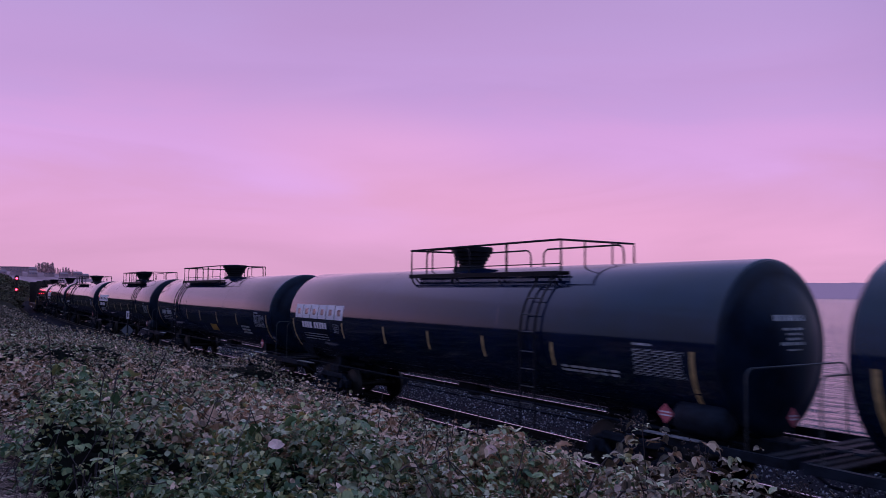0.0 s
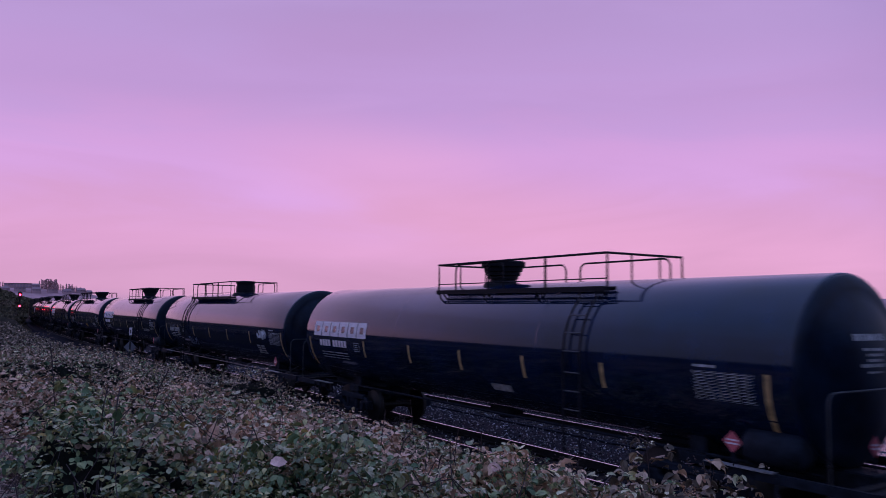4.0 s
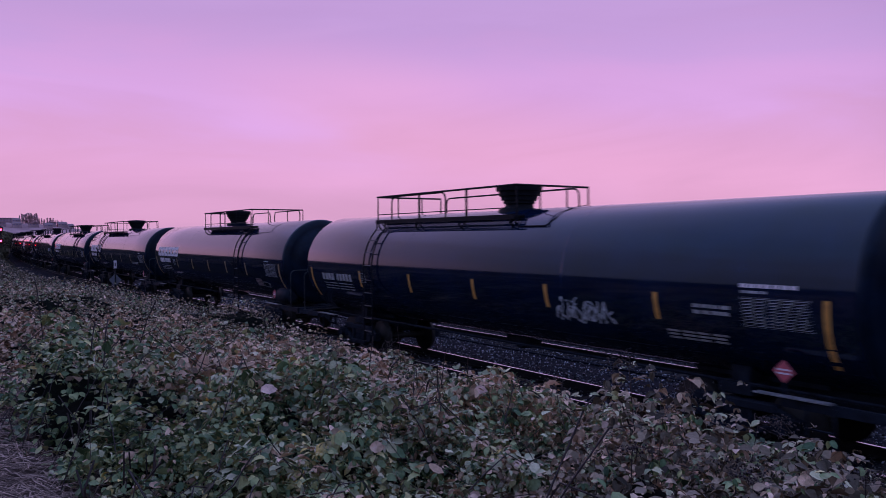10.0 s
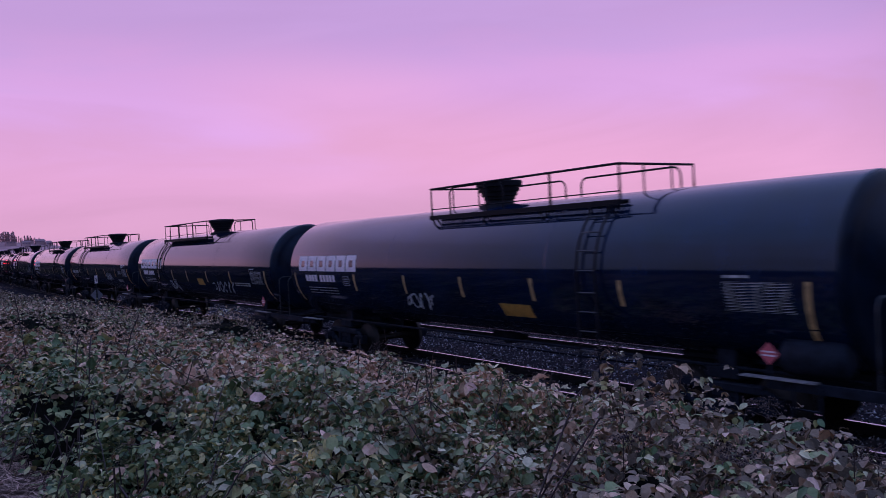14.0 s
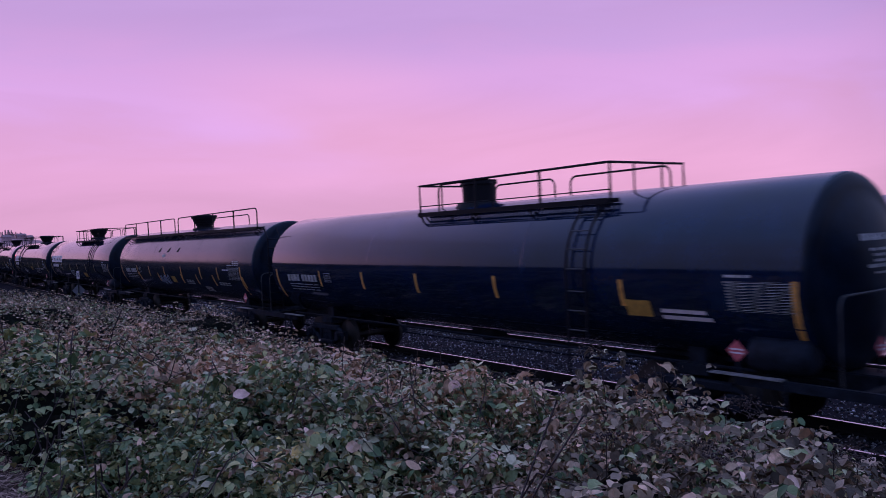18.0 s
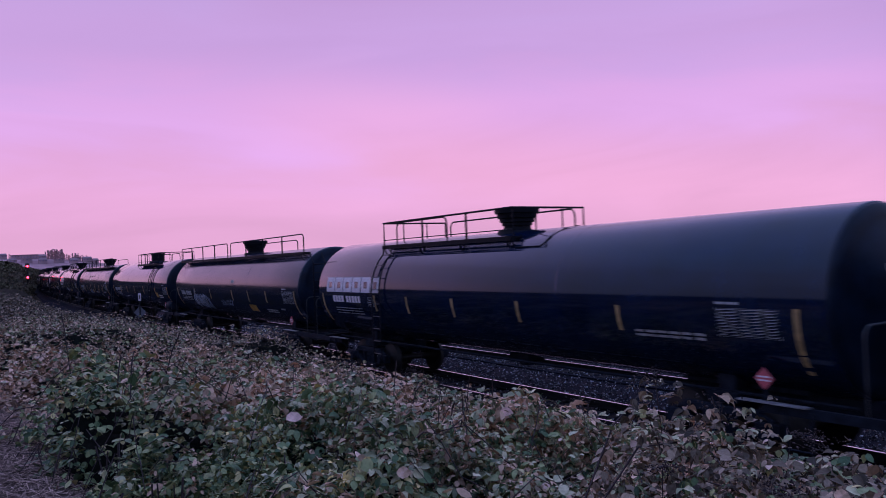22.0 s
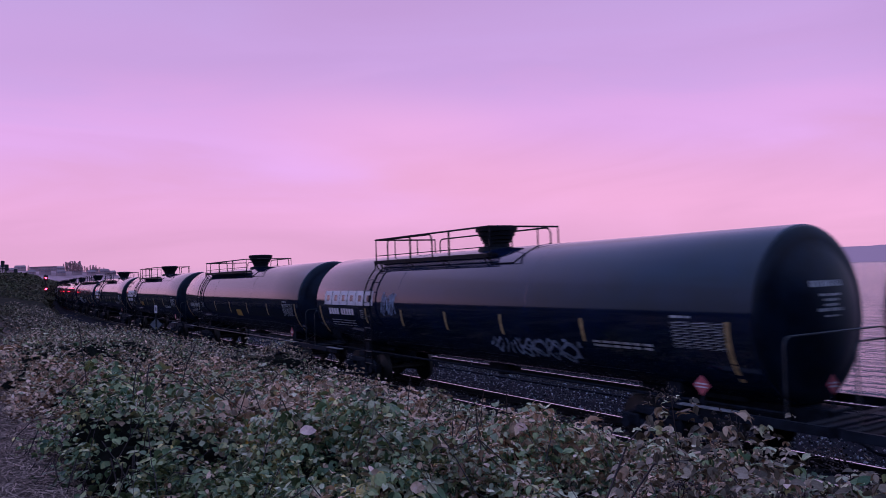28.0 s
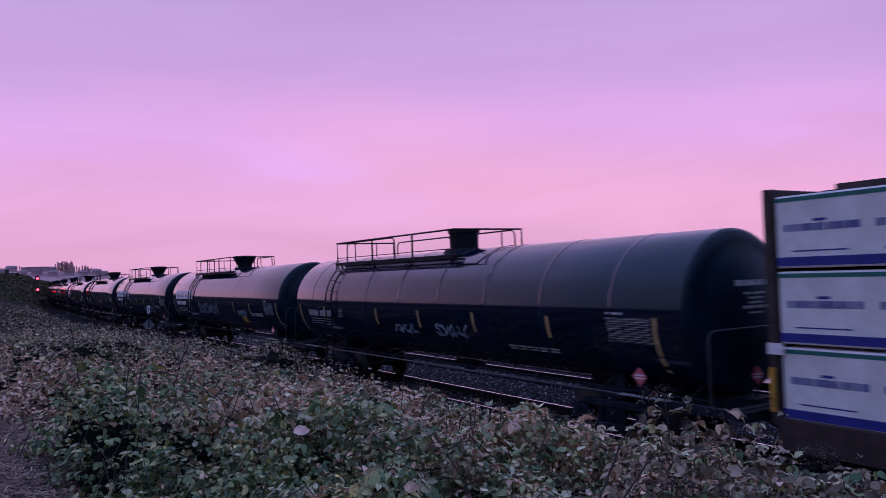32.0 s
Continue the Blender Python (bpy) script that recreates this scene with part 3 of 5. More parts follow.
def end_ladder(s):
    x = s * (LEN / 2 - 0.9)
    bm = bmesh.new()
    for dx in (-0.2, 0.2):
        tube(bm, [(x + dx, -1.46, 0.95), (x + dx, -1.46, 0.35)], 0.02)
    for z in (0.38, 0.62):
        tube(bm, [(x - 0.2, -1.46, z), (x + 0.2, -1.46, z)], 0.016)
    return bm


def reservoir(x):
    bm = bmesh.new()
    lathe_x(bm, [(x - 0.5, 0.12), (x - 0.45, 0.24), (x - 0.4, 0.27), (x + 0.4, 0.27), (x + 0.45, 0.24), (x + 0.5, 0.12)], 18, -1.12, 1.3)
    return bm


def coupler(s):
    h = PITCH / 2
    bm = boxes((s * (h - 0.75), s * (h - 0.22), -0.1, 0.1, 0.78, 0.96), (s * (h - 0.26), s * (h + 0.04), -0.2, 0.16, 0.72, 1.02), (s * (h - 0.1), s * (h + 0.16), 0.02, 0.18, 0.72, 1.02), bev=0.035)
    return bm


def hose(s):
    h = PITCH / 2
    return tube(bmesh.new(), [(s * (h - 0.7), -0.35, 0.85), (s * (h - 0.45), -0.36, 0.7), (s * (h - 0.15), -0.2, 0.45), (s * h, -0.05, 0.4)], 0.028)


def diamond(x, z, y, r=0.2):
    bm = bmesh.new()
    f = [bm.verts.new(p) for p in ((x, y, z - r), (x + r, y, z), (x, y, z + r), (x - r, y, z))]
    b = [bm.verts.new(v.co + Vector((0, 0.012, 0))) for v in f]
    bm.faces.new(f)
    bm.faces.new(b[::-1])
    for k in range(4):
        bm.faces.new((f[k], b[k], b[(k + 1) % 4], f[(k + 1) % 4]))
    return bm


def bars(x0, x1, z0, z1, rows, seed, cols=1, fill=0.6):
    """Unreadable stencilled lines: plain bars."""
    rng = random.Random(seed)
    out = []
    h = (z1 - z0) / rows
    for i in range(rows):
        z = z1 - h * (i + 1)
        w = (x1 - x0) / cols
        for j in range(cols):
            l = w * rng.uniform(0.72, 0.97)
            out.append((x0 + j * w, x0 + j * w + l, z + h * (1 - fill) / 2, z + h * (1 + fill) / 2))
    return out


def emblem_block(x):
    """One plain outlined block of the emblem."""
    bm = bmesh.new()
    xs, zs = (x, x + 0.17, x + 0.39, x + 0.565), (2.45, 2.575, 2.765, 2.90)
    g = [[bm.verts.new(on_shell(X0 + a, b, 0.005)) for b in zs] for a in xs]
    for i in range(3):
        for j in range(3):
            if (i, j) != (1, 1):
                bm.faces.new((g[i][j], g[i + 1][j], g[i + 1][j + 1], g[i][j + 1]))
    return bm


def scrawl(seed, x0, x1, z0, z1, n, w=0.035):
    """Sprayed loops and strokes that form no letters."""
    rng = random.Random(seed)
    bm = bmesh.new()
    for i in range(n):
        cx = x0 + (x1 - x0) * (i + 0.5) / n
        cz = (z0 + z1) / 2
        ax, az = (x1 - x0) / n * rng.uniform(0.35, 0.65), (z1 - z0) / 2 * rng.uniform(0.6, 1.0)
        p1, p2, f1 = rng.uniform(0, 6.28), rng.uniform(0, 6.28), rng.choice((1, 1, 2))
        span = rng.uniform(3.2, 6.2)
        prev = None
        for k in range(19):
            u = p1 + span * k / 18
            x, z = cx + ax * math.cos(u * f1), cz + az * math.sin(u + p2 * 0.3) + 0.03 * math.sin(3 * u)
            z = max(1.2, z)
            cur = (x, z)
            if prev:
                dx, dz = cur[0] - prev[0], cur[1] - prev[1]
                l = math.hypot(dx, dz) or 1
                nx, nz = -dz / l * w / 2, dx / l * w / 2
                q = [bm.verts.new(on_shell(X0 + a, b, 0.006)) for a, b in ((prev[0] - nx, prev[1] - nz), (prev[0] + nx, prev[1] + nz), (cur[0] + nx, cur[1] + nz), (cur[0] - nx, cur[1] - nz))]
                bm.faces.new(q)
            prev = cur
    return bm


M_SPRAY = material("white_spray_paint", (0.50, 0.52, 0.58), 0.7, vary=0.5, scale=5)
M_SPRAY2 = material("pale_blue_spray_paint", (0.22, 0.26, 0.36), 0.7, vary=0.6, scale=4)
M_LABEL = material("amber_label", (0.55, 0.30, 0.07), 0.5, vary=0.2)
M_LABEL2 = material("pinkish_plate", (0.42, 0.30, 0.32), 0.5, vary=0.2)


def tank_car(index, kind="B", dome="flare", logo=True, tape="dim", extras=(), seams=(0.33, 0.66), strips=None, lead=3.85, top=4.44, pipe=False, mark=0.62, panel=15.72, tail=17.0, label="black railway tank car"):
    car = thing("tank_car", label, "tank car", "tank cars of the train")
    piece("shell" + kind[0].replace("A", "B"), "tank_shell", shell_mesh, M_DULL_TANK if kind == "C" else M_TANK, car, soft=True)
    for e in (-1, 1):
        piece("head%d" % e, "tank_head", lambda: head_mesh(e), M_HEAD, car, "dull black dished tank head", True)
    for q in seams:
        piece("seam%.3f" % q, "jacket_seam", lambda: ring(X0 + LEN * q), M_TANK, car, soft=True)
    piece("dome" + dome, "dome_housing", dome_flare if dome == "flare" else dome_drum, M_RAILING, car, "black valve housing on the crown", False)
    if kind == "A":
        far = 13.75 if dome == "drum" else 13.4
        walkway(car, far - 5.95, far, "A%.1f" % far, 0.45)
        lad = far - 0.45
    elif kind == "B":
        walkway(car, lead, 9.95, "B%.1f" % lead, 0.55, top=top)
        lad = lead + 0.3
    else:
        walkway(car, -0.15, 17.1, "C", long_type=True)
        lad = None
    ld = lad and piece("ladder%.2f" % lad, "ladder", lambda: ladder(X0 + lad), M_RAILING, car, "black side ladder")
    rungs = [(-(R + 0.09) * math.cos(math.radians(d)), ZC + (R + 0.09) * math.sin(math.radians(d))) for d in (42, 29, 16, 3)] + [(-1.56, 2.15), (-1.56, 1.8), (-1.56, 1.45), (-1.56, 1.1), (-1.56, 0.75)]
    for i, (y, z) in enumerate(rungs if lad else ()):
        piece("rung%.2f.%d" % (lad, i), "rung", lambda: rung(X0 + lad, y, z), M_GRAB, ld)
    for s in (-1, 1):
        piece("sill%d" % s, "stub_sill", lambda: boxes((s * 5.2, s * (PITCH / 2 - 0.75), -0.3, 0.3, 0.74, 1.0), (s * 5.2, s * 7.6, -0.5, 0.5, 0.98, 1.12), bev=0.02), M_FRAME, car)
        plat = piece("plat%d" % s, "end_platform", lambda: end_platform(s), M_FRAME, car, "black steel end platform")
        for d in (0.40, 0.64):
            sl = piece("slat", "slat", lambda: boxes((-0.08, 0.08, -1.38, 1.38, 0.955, 0.985)), M_TREAD, plat)
            sl.location = (s * (LEN / 2 + d), 0, 0)
        # thin pale strip paints the sky-lit top edge of the sill
        piece("step%d" % s, "sill_step", lambda: boxes((s * (LEN / 2 - 1.9), s * (LEN / 2 - 0.75), -1.52, -1.37, 1.002, 1.02)), M_STEP, plat, "step edge painted pale as if lit by the sky")
        piece("erail%d" % s, "end_railing", lambda: end_railing(s), M_GRAB, car, "worn grey tubular end railing")
        piece("saddle%d" % s, "saddle", lambda: saddle(s), M_FRAME, car)
        piece("coup%d" % s, "coupler", lambda: coupler(s), M_FRAME, car)
        piece("hose%d" % s, "brake_hose", lambda: hose(s), M_FRAME, car)
        piece("stepl%d" % s, "step_ladder", lambda: end_ladder(s), M_FRAME, car)
        truck(car, s * 6.35)
    piece("outlet", "outlet_valve", lambda: boxes((-0.4, 0.4, -0.25, 0.25, 0.84, 1.05), (-0.15, 0.15, -0.15, 0.15, 0.72, 0.88), bev=0.04), M_FRAME, car)
    if kind == "A":
        piece("res", "air_reservoir", lambda: reservoir(X0 + 16.95), M_FRAME, car, "", True)
    piece("brakerod", "brake_pipe", lambda: tube(bmesh.new(), [(-8.6, -0.9, 0.98), (8.6, -0.9, 0.98)], 0.03), M_FRAME, car)
    if pipe:
        piece("sidepipe", "train_pipe", side_pipe, M_GRAB, car, "thin grey pipe along the lower side")
    tm = M_TAPE if tape == "bright" else M_TAPE2
    for x in (strips or ((4.05, 6.6, 8.95, 11.3, 13.6) if kind == "A" else (3.85, 5.95, 8.2, 10.8, 13.5))):
        piece("tape%s%.2f" % (tape, x), "reflective_strip", lambda: shell_patch([(x, x + 0.095, 1.92, 2.38)]), tm, car)
    piece("tapeL" + tape, "reflective_strip", lambda: shell_patch([(0.24, 0.34, 1.5, 2.4)], n=5), tm, car)
    piece("tapeR%s%.2f" % (tape, tail), "reflective_strip", lambda: shell_patch([(tail, tail + 0.1, 1.42, 2.42, -0.06)], n=5), tm, car)
    if logo:
        for i in range(6):
            piece("logo%d%.2f" % (i, mark), "emblem_block", lambda: emblem_block(mark + 0.612 * i), M_WHITE, car, "white painted block shape")
    z = 2.14 if logo else 2.05
    piece("num%d" % logo, "reporting_mark", lambda: shell_patch(bars(1.05, 1.85, z, z + 0.2, 1, 3, 4, 1.0) + bars(2.0, 3.0, z, z + 0.2, 1, 4, 5, 1.0), n=2), M_WHITE if logo else M_DIM, car)["kind"] = "stuff"
    piece("small%d" % logo, "stencil", lambda: shell_patch(bars(1.1, 3.0, 1.76, 2.0, 3, 8, 6, 0.3), n=1), M_DIM, car)["kind"] = "stuff"
    piece("boxmark", "stencil_box", lambda: shell_patch([(3.45, 3.8, 2.30, 2.315), (3.45, 3.8, 2.06, 2.075), (3.45, 3.465, 2.075, 2.30), (3.785, 3.8, 2.075, 2.30), (3.53, 3.72, 2.23, 2.25), (3.53, 3.72, 2.17, 2.19), (3.53, 3.72, 2.11, 2.13)], n=1), M_DIM, car)
    p0, p1 = panel, panel + 1.08
    piece("panel%.2f" % panel, "data_panel", lambda: shell_patch(bars(p0, p0 + 0.46, 2.455, 2.50, 1, 2, 4, 0.9) + bars(p0 + 0.02, p1, 1.95, 2.40, 10, 5, 5, 0.24) + [(p0 - 0.02, p1 + 0.02, 1.946 + 0.045 * i, 1.949 + 0.045 * i) for i in range(11)] + [(p0 - 0.02, p0 - 0.01, 1.945, 2.40), (p1 + 0.01, p1 + 0.02, 1.945, 2.40)], n=1), M_DIM, car, "white stencilled data panel")["kind"] = "stuff"
    pl = piece("placard", "placard", lambda: diamond(X0 + 16.32, 1.34, -1.33, 0.17), M_PLACARD, car, "red diamond hazard placard")
    piece("plwhite", "placard_band", lambda: boxes((X0 + 16.21, X0 + 16.43, -1.336, -1.331, 1.30, 1.325), (X0 + 16.21, X0 + 16.43, -1.336, -1.331, 1.355, 1.38)), M_WHITE, pl)
    piece("plstem", "placard_bracket", lambda: boxes((X0 + 16.29, X0 + 16.35, -1.315, -1.29, 0.95, 1.4)), M_FRAME, pl)
    pe = piece("placardE", "placard", lambda: diamond(0, 0, 0, 0.165), M_PLACARD, car, "red diamond hazard placard")
    pe.matrix_local = pose(X0 + 17.8, 0.0, 1.37, 0, 0, 90)
    piece("plwhiteE", "placard_band", lambda: boxes((-0.1, 0.1, -0.006, -0.001, -0.04, -0.015), (-0.1, 0.1, -0.006, -0.001, 0.015, 0.04)), M_WHITE, pe)
    piece("plstemE", "placard_bracket", lambda: boxes((-0.03, 0.03, 0.014, 0.036, -0.42, 0.05)), M_FRAME, pe)
    piece("headtext", "head_stencil", head_text, M_DIM, car)["kind"] = "stuff"
    for ex in extras:
        ex(car)
    return car


def head_text():
    """Rows of bars on the trailing head."""
    bm = bmesh.new()
    rng = random.Random(6)
    for i, (z, w, h) in enumerate(((2.93, 0.90, 0.10), (2.78, 0.55, 0.04), (2.70, 0.42, 0.04), (2.62, 0.40, 0.04), (2.54, 0.7, 0.05), (2.45, 0.4, 0.03))):
        for j in range(5):
            a, b = -w / 2 + w * j / 5, -w / 2 + w * (j + rng.uniform(0.6, 0.95)) / 5
            vs = []
            for y, zz in ((a, z), (b, z), (b, z + h), (a, z + h)):
                r = math.hypot(y, zz - ZC)
                x = -X0 - 0.46 * 0.62 * (r / (R - 0.3)) ** 2 + 0.006
                vs.append(bm.verts.new((x, y, zz)))
            bm.faces.new(vs)
    return bm


def ex_scrawl(seed, x0, x1, z0, z1, n, mat=None, w=0.035):
    return lambda car: tagged(part("graffiti", scrawl(seed, x0, x1, z0, z1, n, w), mat or M_SPRAY, car, "pale sprayed scrawl"), kind="stuff")


def ex_label(x, z=1.55, w=0.95):
    return lambda car: piece("label%.1f" % x, "warning_label", lambda: shell_patch([(x, x + w, z, z + 0.28)], n=2), M_LABEL, car, "amber warning label")


def ex_bars(x0, x1, z0, z1, rows, seed, cols=3, mat=None):
    return lambda car: tagged(piece("exbars%.1f%.2f%d" % (x0, z0, seed), "stencil", lambda: shell_patch(bars(x0, x1, z0, z1, rows, seed, cols, 0.6), n=1), mat or M_DIM, car), kind="stuff")


def ex_patch(name, x0, x1, z0, z1, mat, label):
    return lambda car: piece("patch%.2f%.2f" % (x0, z0), name, lambda: shell_patch([(x0, x1, z0, z1)], n=2), mat, car, label)


def ex_plates(car):
    piece("dplate", "info_plate", lambda: shell_patch([(14.5, 15.05, 1.55, 1.82, -0.05)], n=2), M_LABEL2, car, "dull pinkish information plate")
    piece("dplateb", "plate_line", lambda: shell_patch([(14.52, 15.03, 1.6 + 0.055 * i, 1.615 + 0.055 * i) for i in range(4)], lift=0.007, n=1), M_FRAME, car)
    piece("dplate2", "info_frame", lambda: shell_patch([(15.1, 15.57, 1.70, 1.715), (15.1, 15.57, 1.52, 1.535), (15.1, 15.115, 1.535, 1.70), (15.555, 15.57, 1.535, 1.70), (15.62, 15.72, 1.6, 1.68)], n=1), M_DIM, car)


def ex_ribs(car):
    for i in range(8):
        q = 0.08 + 0.115 * i
        piece("rib%.3f" % q, "jacket_seam", lambda: ring(X0 + LEN * q, 0.09, 0.005), M_TANK, car, soft=True)


def ex_dark_wedges(car):
    # black wedges on the shell paint dark reflections below the walkway
    for x in (6.6, 7.9, 9.2):
        def plate():
            bm = bmesh.new()
            v = [bm.verts.new(on_shell(X0 + x + dx, z, 0.03)) for dx, z in ((0, 3.66), (0.75, 3.66), (0.12, 3.05), (0, 3.0))]
            w = [bm.verts.new(p.co + Vector((0, 0.03, -0.02))) for p in v]
            bm.faces.new(v)
            bm.faces.new(w[::-1])
            for i in range(4):
                bm.faces.new((v[i], w[i], w[(i + 1) % 4], v[(i + 1) % 4]))
            return bm
        piece("gusset%.1f" % x, "gusset", plate, M_RAILING, car, "thin black wedge in place of a dark reflection")


def ex_low_strips(car):
    for x in (3.25, 6.3, 9.58, 11.45, 13.37, 16.32):
        piece("lowtape%.2f" % x, "reflective_strip", lambda: shell_patch([(x, x + 0.12, 1.68, 2.08, 0.06)]), M_TAPE, car)


LONG = ex_bars(13.8, 15.35, 1.83, 1.98, 2, 21, 6)
PLATE = "small white plate high on the tank"
SPECS = {
    -5: dict(kind="B", logo=False), -4: dict(kind="A"), -3: dict(kind="B", logo=False), -2: dict(kind="A"),
    -1: dict(kind="B", logo=False, extras=(ex_label(9.6), ex_bars(14.0, 15.0, 1.6, 1.95, 3, 5, 2))),
    0: dict(kind="A", mark=0.5, strips=(4.03, 6.62, 8.9, 11.22, 13.54), tail=16.95, extras=(LONG,)),
    1: dict(kind="B", dome="drum", logo=False, pipe=True, strips=(2.65, 5.53, 8.17, 10.8, 13.7), panel=15.95, tail=17.12,
            extras=(ex_scrawl(3, 4.3, 5.8, 1.5, 1.85, 6, M_SPRAY2), ex_scrawl(4, 14.7, 15.6, 2.16, 2.44, 6, M_SPRAY, 0.12), ex_bars(14.4, 15.3, 1.55, 1.9, 4, 31, 2))),
    2: dict(kind="A", extras=(ex_bars(10.0, 10.9, 1.5, 1.75, 1, 4, 1),)),
    3: dict(kind="B", mark=0.8, strips=(3.86, 5.94, 8.07, 10.82, 13.54), extras=(LONG,)),
    4: dict(kind="A", mark=0.73, strips=(4.12, 6.62, 9.0, 11.34, 13.67), tail=17.05, extras=(ex_plates,)),
    5: dict(kind="B", logo=False, tape="bright", strips=(3.44, 6.1, 8.83, 11.27, 14.03),
            extras=(ex_scrawl(9, 11.5, 13.05, 1.7, 2.05, 11, M_SPRAY, 0.035), ex_scrawl(19, 11.6, 12.9, 1.7, 2.15, 8, M_SPRAY, 0.03), ex_bars(14.82, 15.53, 2.06, 2.26, 2, 8, 4, M_DIM), ex_bars(14.2, 15.4, 1.6, 1.78, 3, 9, 4), ex_bars(15.7, 16.65, 2.52, 2.62, 1, 12, 7, M_WHITE))),
    6: dict(kind="B", mark=0.68, strips=(3.62, 5.91, 8.06, 10.68, 13.4), panel=15.55, tail=16.85,
            extras=(ex_scrawl(12, 5.2, 6.3, 1.45, 1.95, 6, M_SPRAY, 0.04), ex_scrawl(15, 11.0, 13.6, 1.5, 2.0, 6, M_SPRAY, 0.05), ex_label(9.44, 1.78, 0.75), LONG)),
    7: dict(kind="A", extras=(ex_scrawl(22, 6.5, 7.8, 1.55, 1.95, 5, M_SPRAY, 0.05), ex_label(10.2))),
    8: dict(kind="C", logo=False, tape="bright", strips=(3.11, 5.08, 7.37, 9.73, 12.07, 13.97), panel=15.12, tail=16.25,
            extras=(ex_dark_wedges, ex_low_strips, ex_scrawl(31, 6.5, 8.0, 1.6, 2.0, 8, M_SPRAY2, 0.07), ex_label(8.2, 1.68, 0.55), ex_patch("plate", 7.27, 7.7, 2.77, 2.9, M_DIM, PLATE), ex_bars(10.1, 11.05, 1.66, 1.86, 3, 41, 3), ex_bars(12.0, 12.8, 1.4, 1.62, 3, 42, 2),
                    ex_bars(15.6, 16.25, 2.46, 2.64, 3, 43, 3), ex_bars(14.6, 15.2, 2.27, 2.34, 1, 44, 3, M_WHITE), ex_bars(13.9, 15.05, 1.7, 1.84, 2, 45, 4))),
    9: dict(kind="A", dome="drum", logo=False, tape="bright", strips=(3.12, 5.5, 8.0, 10.86, 14.2), panel=16.25, tail=17.3,
            extras=(ex_label(14.28, 1.76, 0.53), ex_bars(15.0, 16.08, 1.72, 1.94, 2, 3, 1, M_WHITE))),
    10: dict(kind="C", logo=False, strips=(3.61, 6.34, 9.68, 11.83, 13.96), panel=15.8, tail=16.95,
             extras=(ex_scrawl(41, 3.2, 5.9, 1.45, 2.1, 14, M_SPRAY2, 0.1), ex_scrawl(43, 3.4, 5.4, 1.6, 2.1, 12, M_SPRAY, 0.05), ex_scrawl(42, 7.8, 9.5, 1.65, 1.95, 8, M_SPRAY2, 0.03), ex_label(11.6, 1.52, 0.85),
                     ex_patch("plate", 9.67, 10.07, 2.67, 2.8, M_DIM, PLATE), ex_bars(13.57, 14.8, 1.53, 1.68, 2, 45, 4), ex_bars(15.2, 15.7, 1.66, 1.76, 1, 46, 2))),
    11: dict(kind="B", strips=(3.83, 5.68, 7.89, 10.45, 13.42), panel=15.6, tail=16.95, extras=(LONG,)),
    12: dict(kind="B", mark=0.8, strips=(3.76, 5.73, 8.26, 10.63, 13.45), panel=15.71, tail=17.0, extras=(ex_label(6.15, 1.86, 0.8), LONG)),
    13: dict(kind="B", lead=3.0, top=4.31, logo=False, pipe=True, strips=(2.68, 5.96, 8.48, 11.1, 13.8), extras=(ex_label(9.4, 1.8, 0.8),)),
    14: dict(kind="B", mark=0.72, strips=(3.77, 6.06, 8.39, 10.79, 13.51), panel=15.84, tail=16.95,
             extras=(ex_scrawl(51, 4.9, 5.8, 2.2, 2.85, 9, M_SPRAY2, 0.04), ex_scrawl(52, 10.2, 13.4, 1.45, 1.9, 14, M_SPRAY2, 0.06), LONG)),
    15: dict(kind="B", mark=0.8, strips=(3.8, 5.57, 8.84, 11.51, 13.74), panel=15.65, tail=17.05,
             extras=(ex_scrawl(61, 5.6, 8.9, 1.75, 2.3, 16, M_SPRAY2, 0.04), ex_scrawl(62, 12.0, 13.2, 1.8, 2.05, 9, M_SPRAY2, 0.05), ex_label(12.28, 1.5, 0.7), LONG)),
    16: dict(kind="B", lead=2.7, dome="drum", logo=False, pipe=True, strips=(2.36, 6.13, 8.58, 11.16, 13.9), panel=15.68, tail=16.82,
             extras=(ex_ribs, ex_scrawl(71, 7.1, 8.4, 1.75, 2.0, 6, M_SPRAY2, 0.05), ex_scrawl(72, 9.4, 10.9, 1.75, 2.05, 7, M_SPRAY2, 0.05), ex_bars(12.35, 14.1, 1.58, 1.7, 2, 47, 5))),
}
TEXT = {1: "black railway tank car with faint scrawls and a square valve housing", 5: "black railway tank car with bright amber reflective strips", 6: "black railway tank car with white block emblem and looping graffiti",
        8: "black railway tank car with a full-length top walkway", 9: "black railway tank car with amber strips and square housing", 10: "black railway tank car with full-length walkway and blue graffiti",
        14: "black railway tank car with grey spray patch and scrawls", 15: "black railway tank car with tall faded blue graffiti", 16: "black railway tank car with banded jacket and faint graffiti"}
LEFT0 = -25.2


def travel(t):
    return 9.506 * t + 0.00873 * t * t - 0.485 * math.sin(math.pi * min(t, 29.0) / 29.0)


def car_pose(x):
    return pose(x, TRACK + line_y(x), 0, 0, 0, line_yaw(x))


# slack in the couplings
NUDGE = {0: -0.05, 1: 0.07, 2: 0.13, 3: 0.11, 4: 0.34, 5: 0.4, 6: 0.55, 7: 0.2, 8: 0.54, 9: 0.15, 10: 0.32, 11: 0.11, 12: 0.05, 13: 0.29, 14: 0.06, 15: 0.1, 16: 0.0}
CARS = []
for k, spec in SPECS.items():
    default = "black railway tank car with a white block emblem" if spec.get("logo", True) else "plain black railway tank car with stencilled data"
    CARS.append((tank_car(k, label=TEXT.get(k, default), **spec), LEFT0 + PITCH * k + LEN / 2 + NUDGE.get(k, 0.0)))


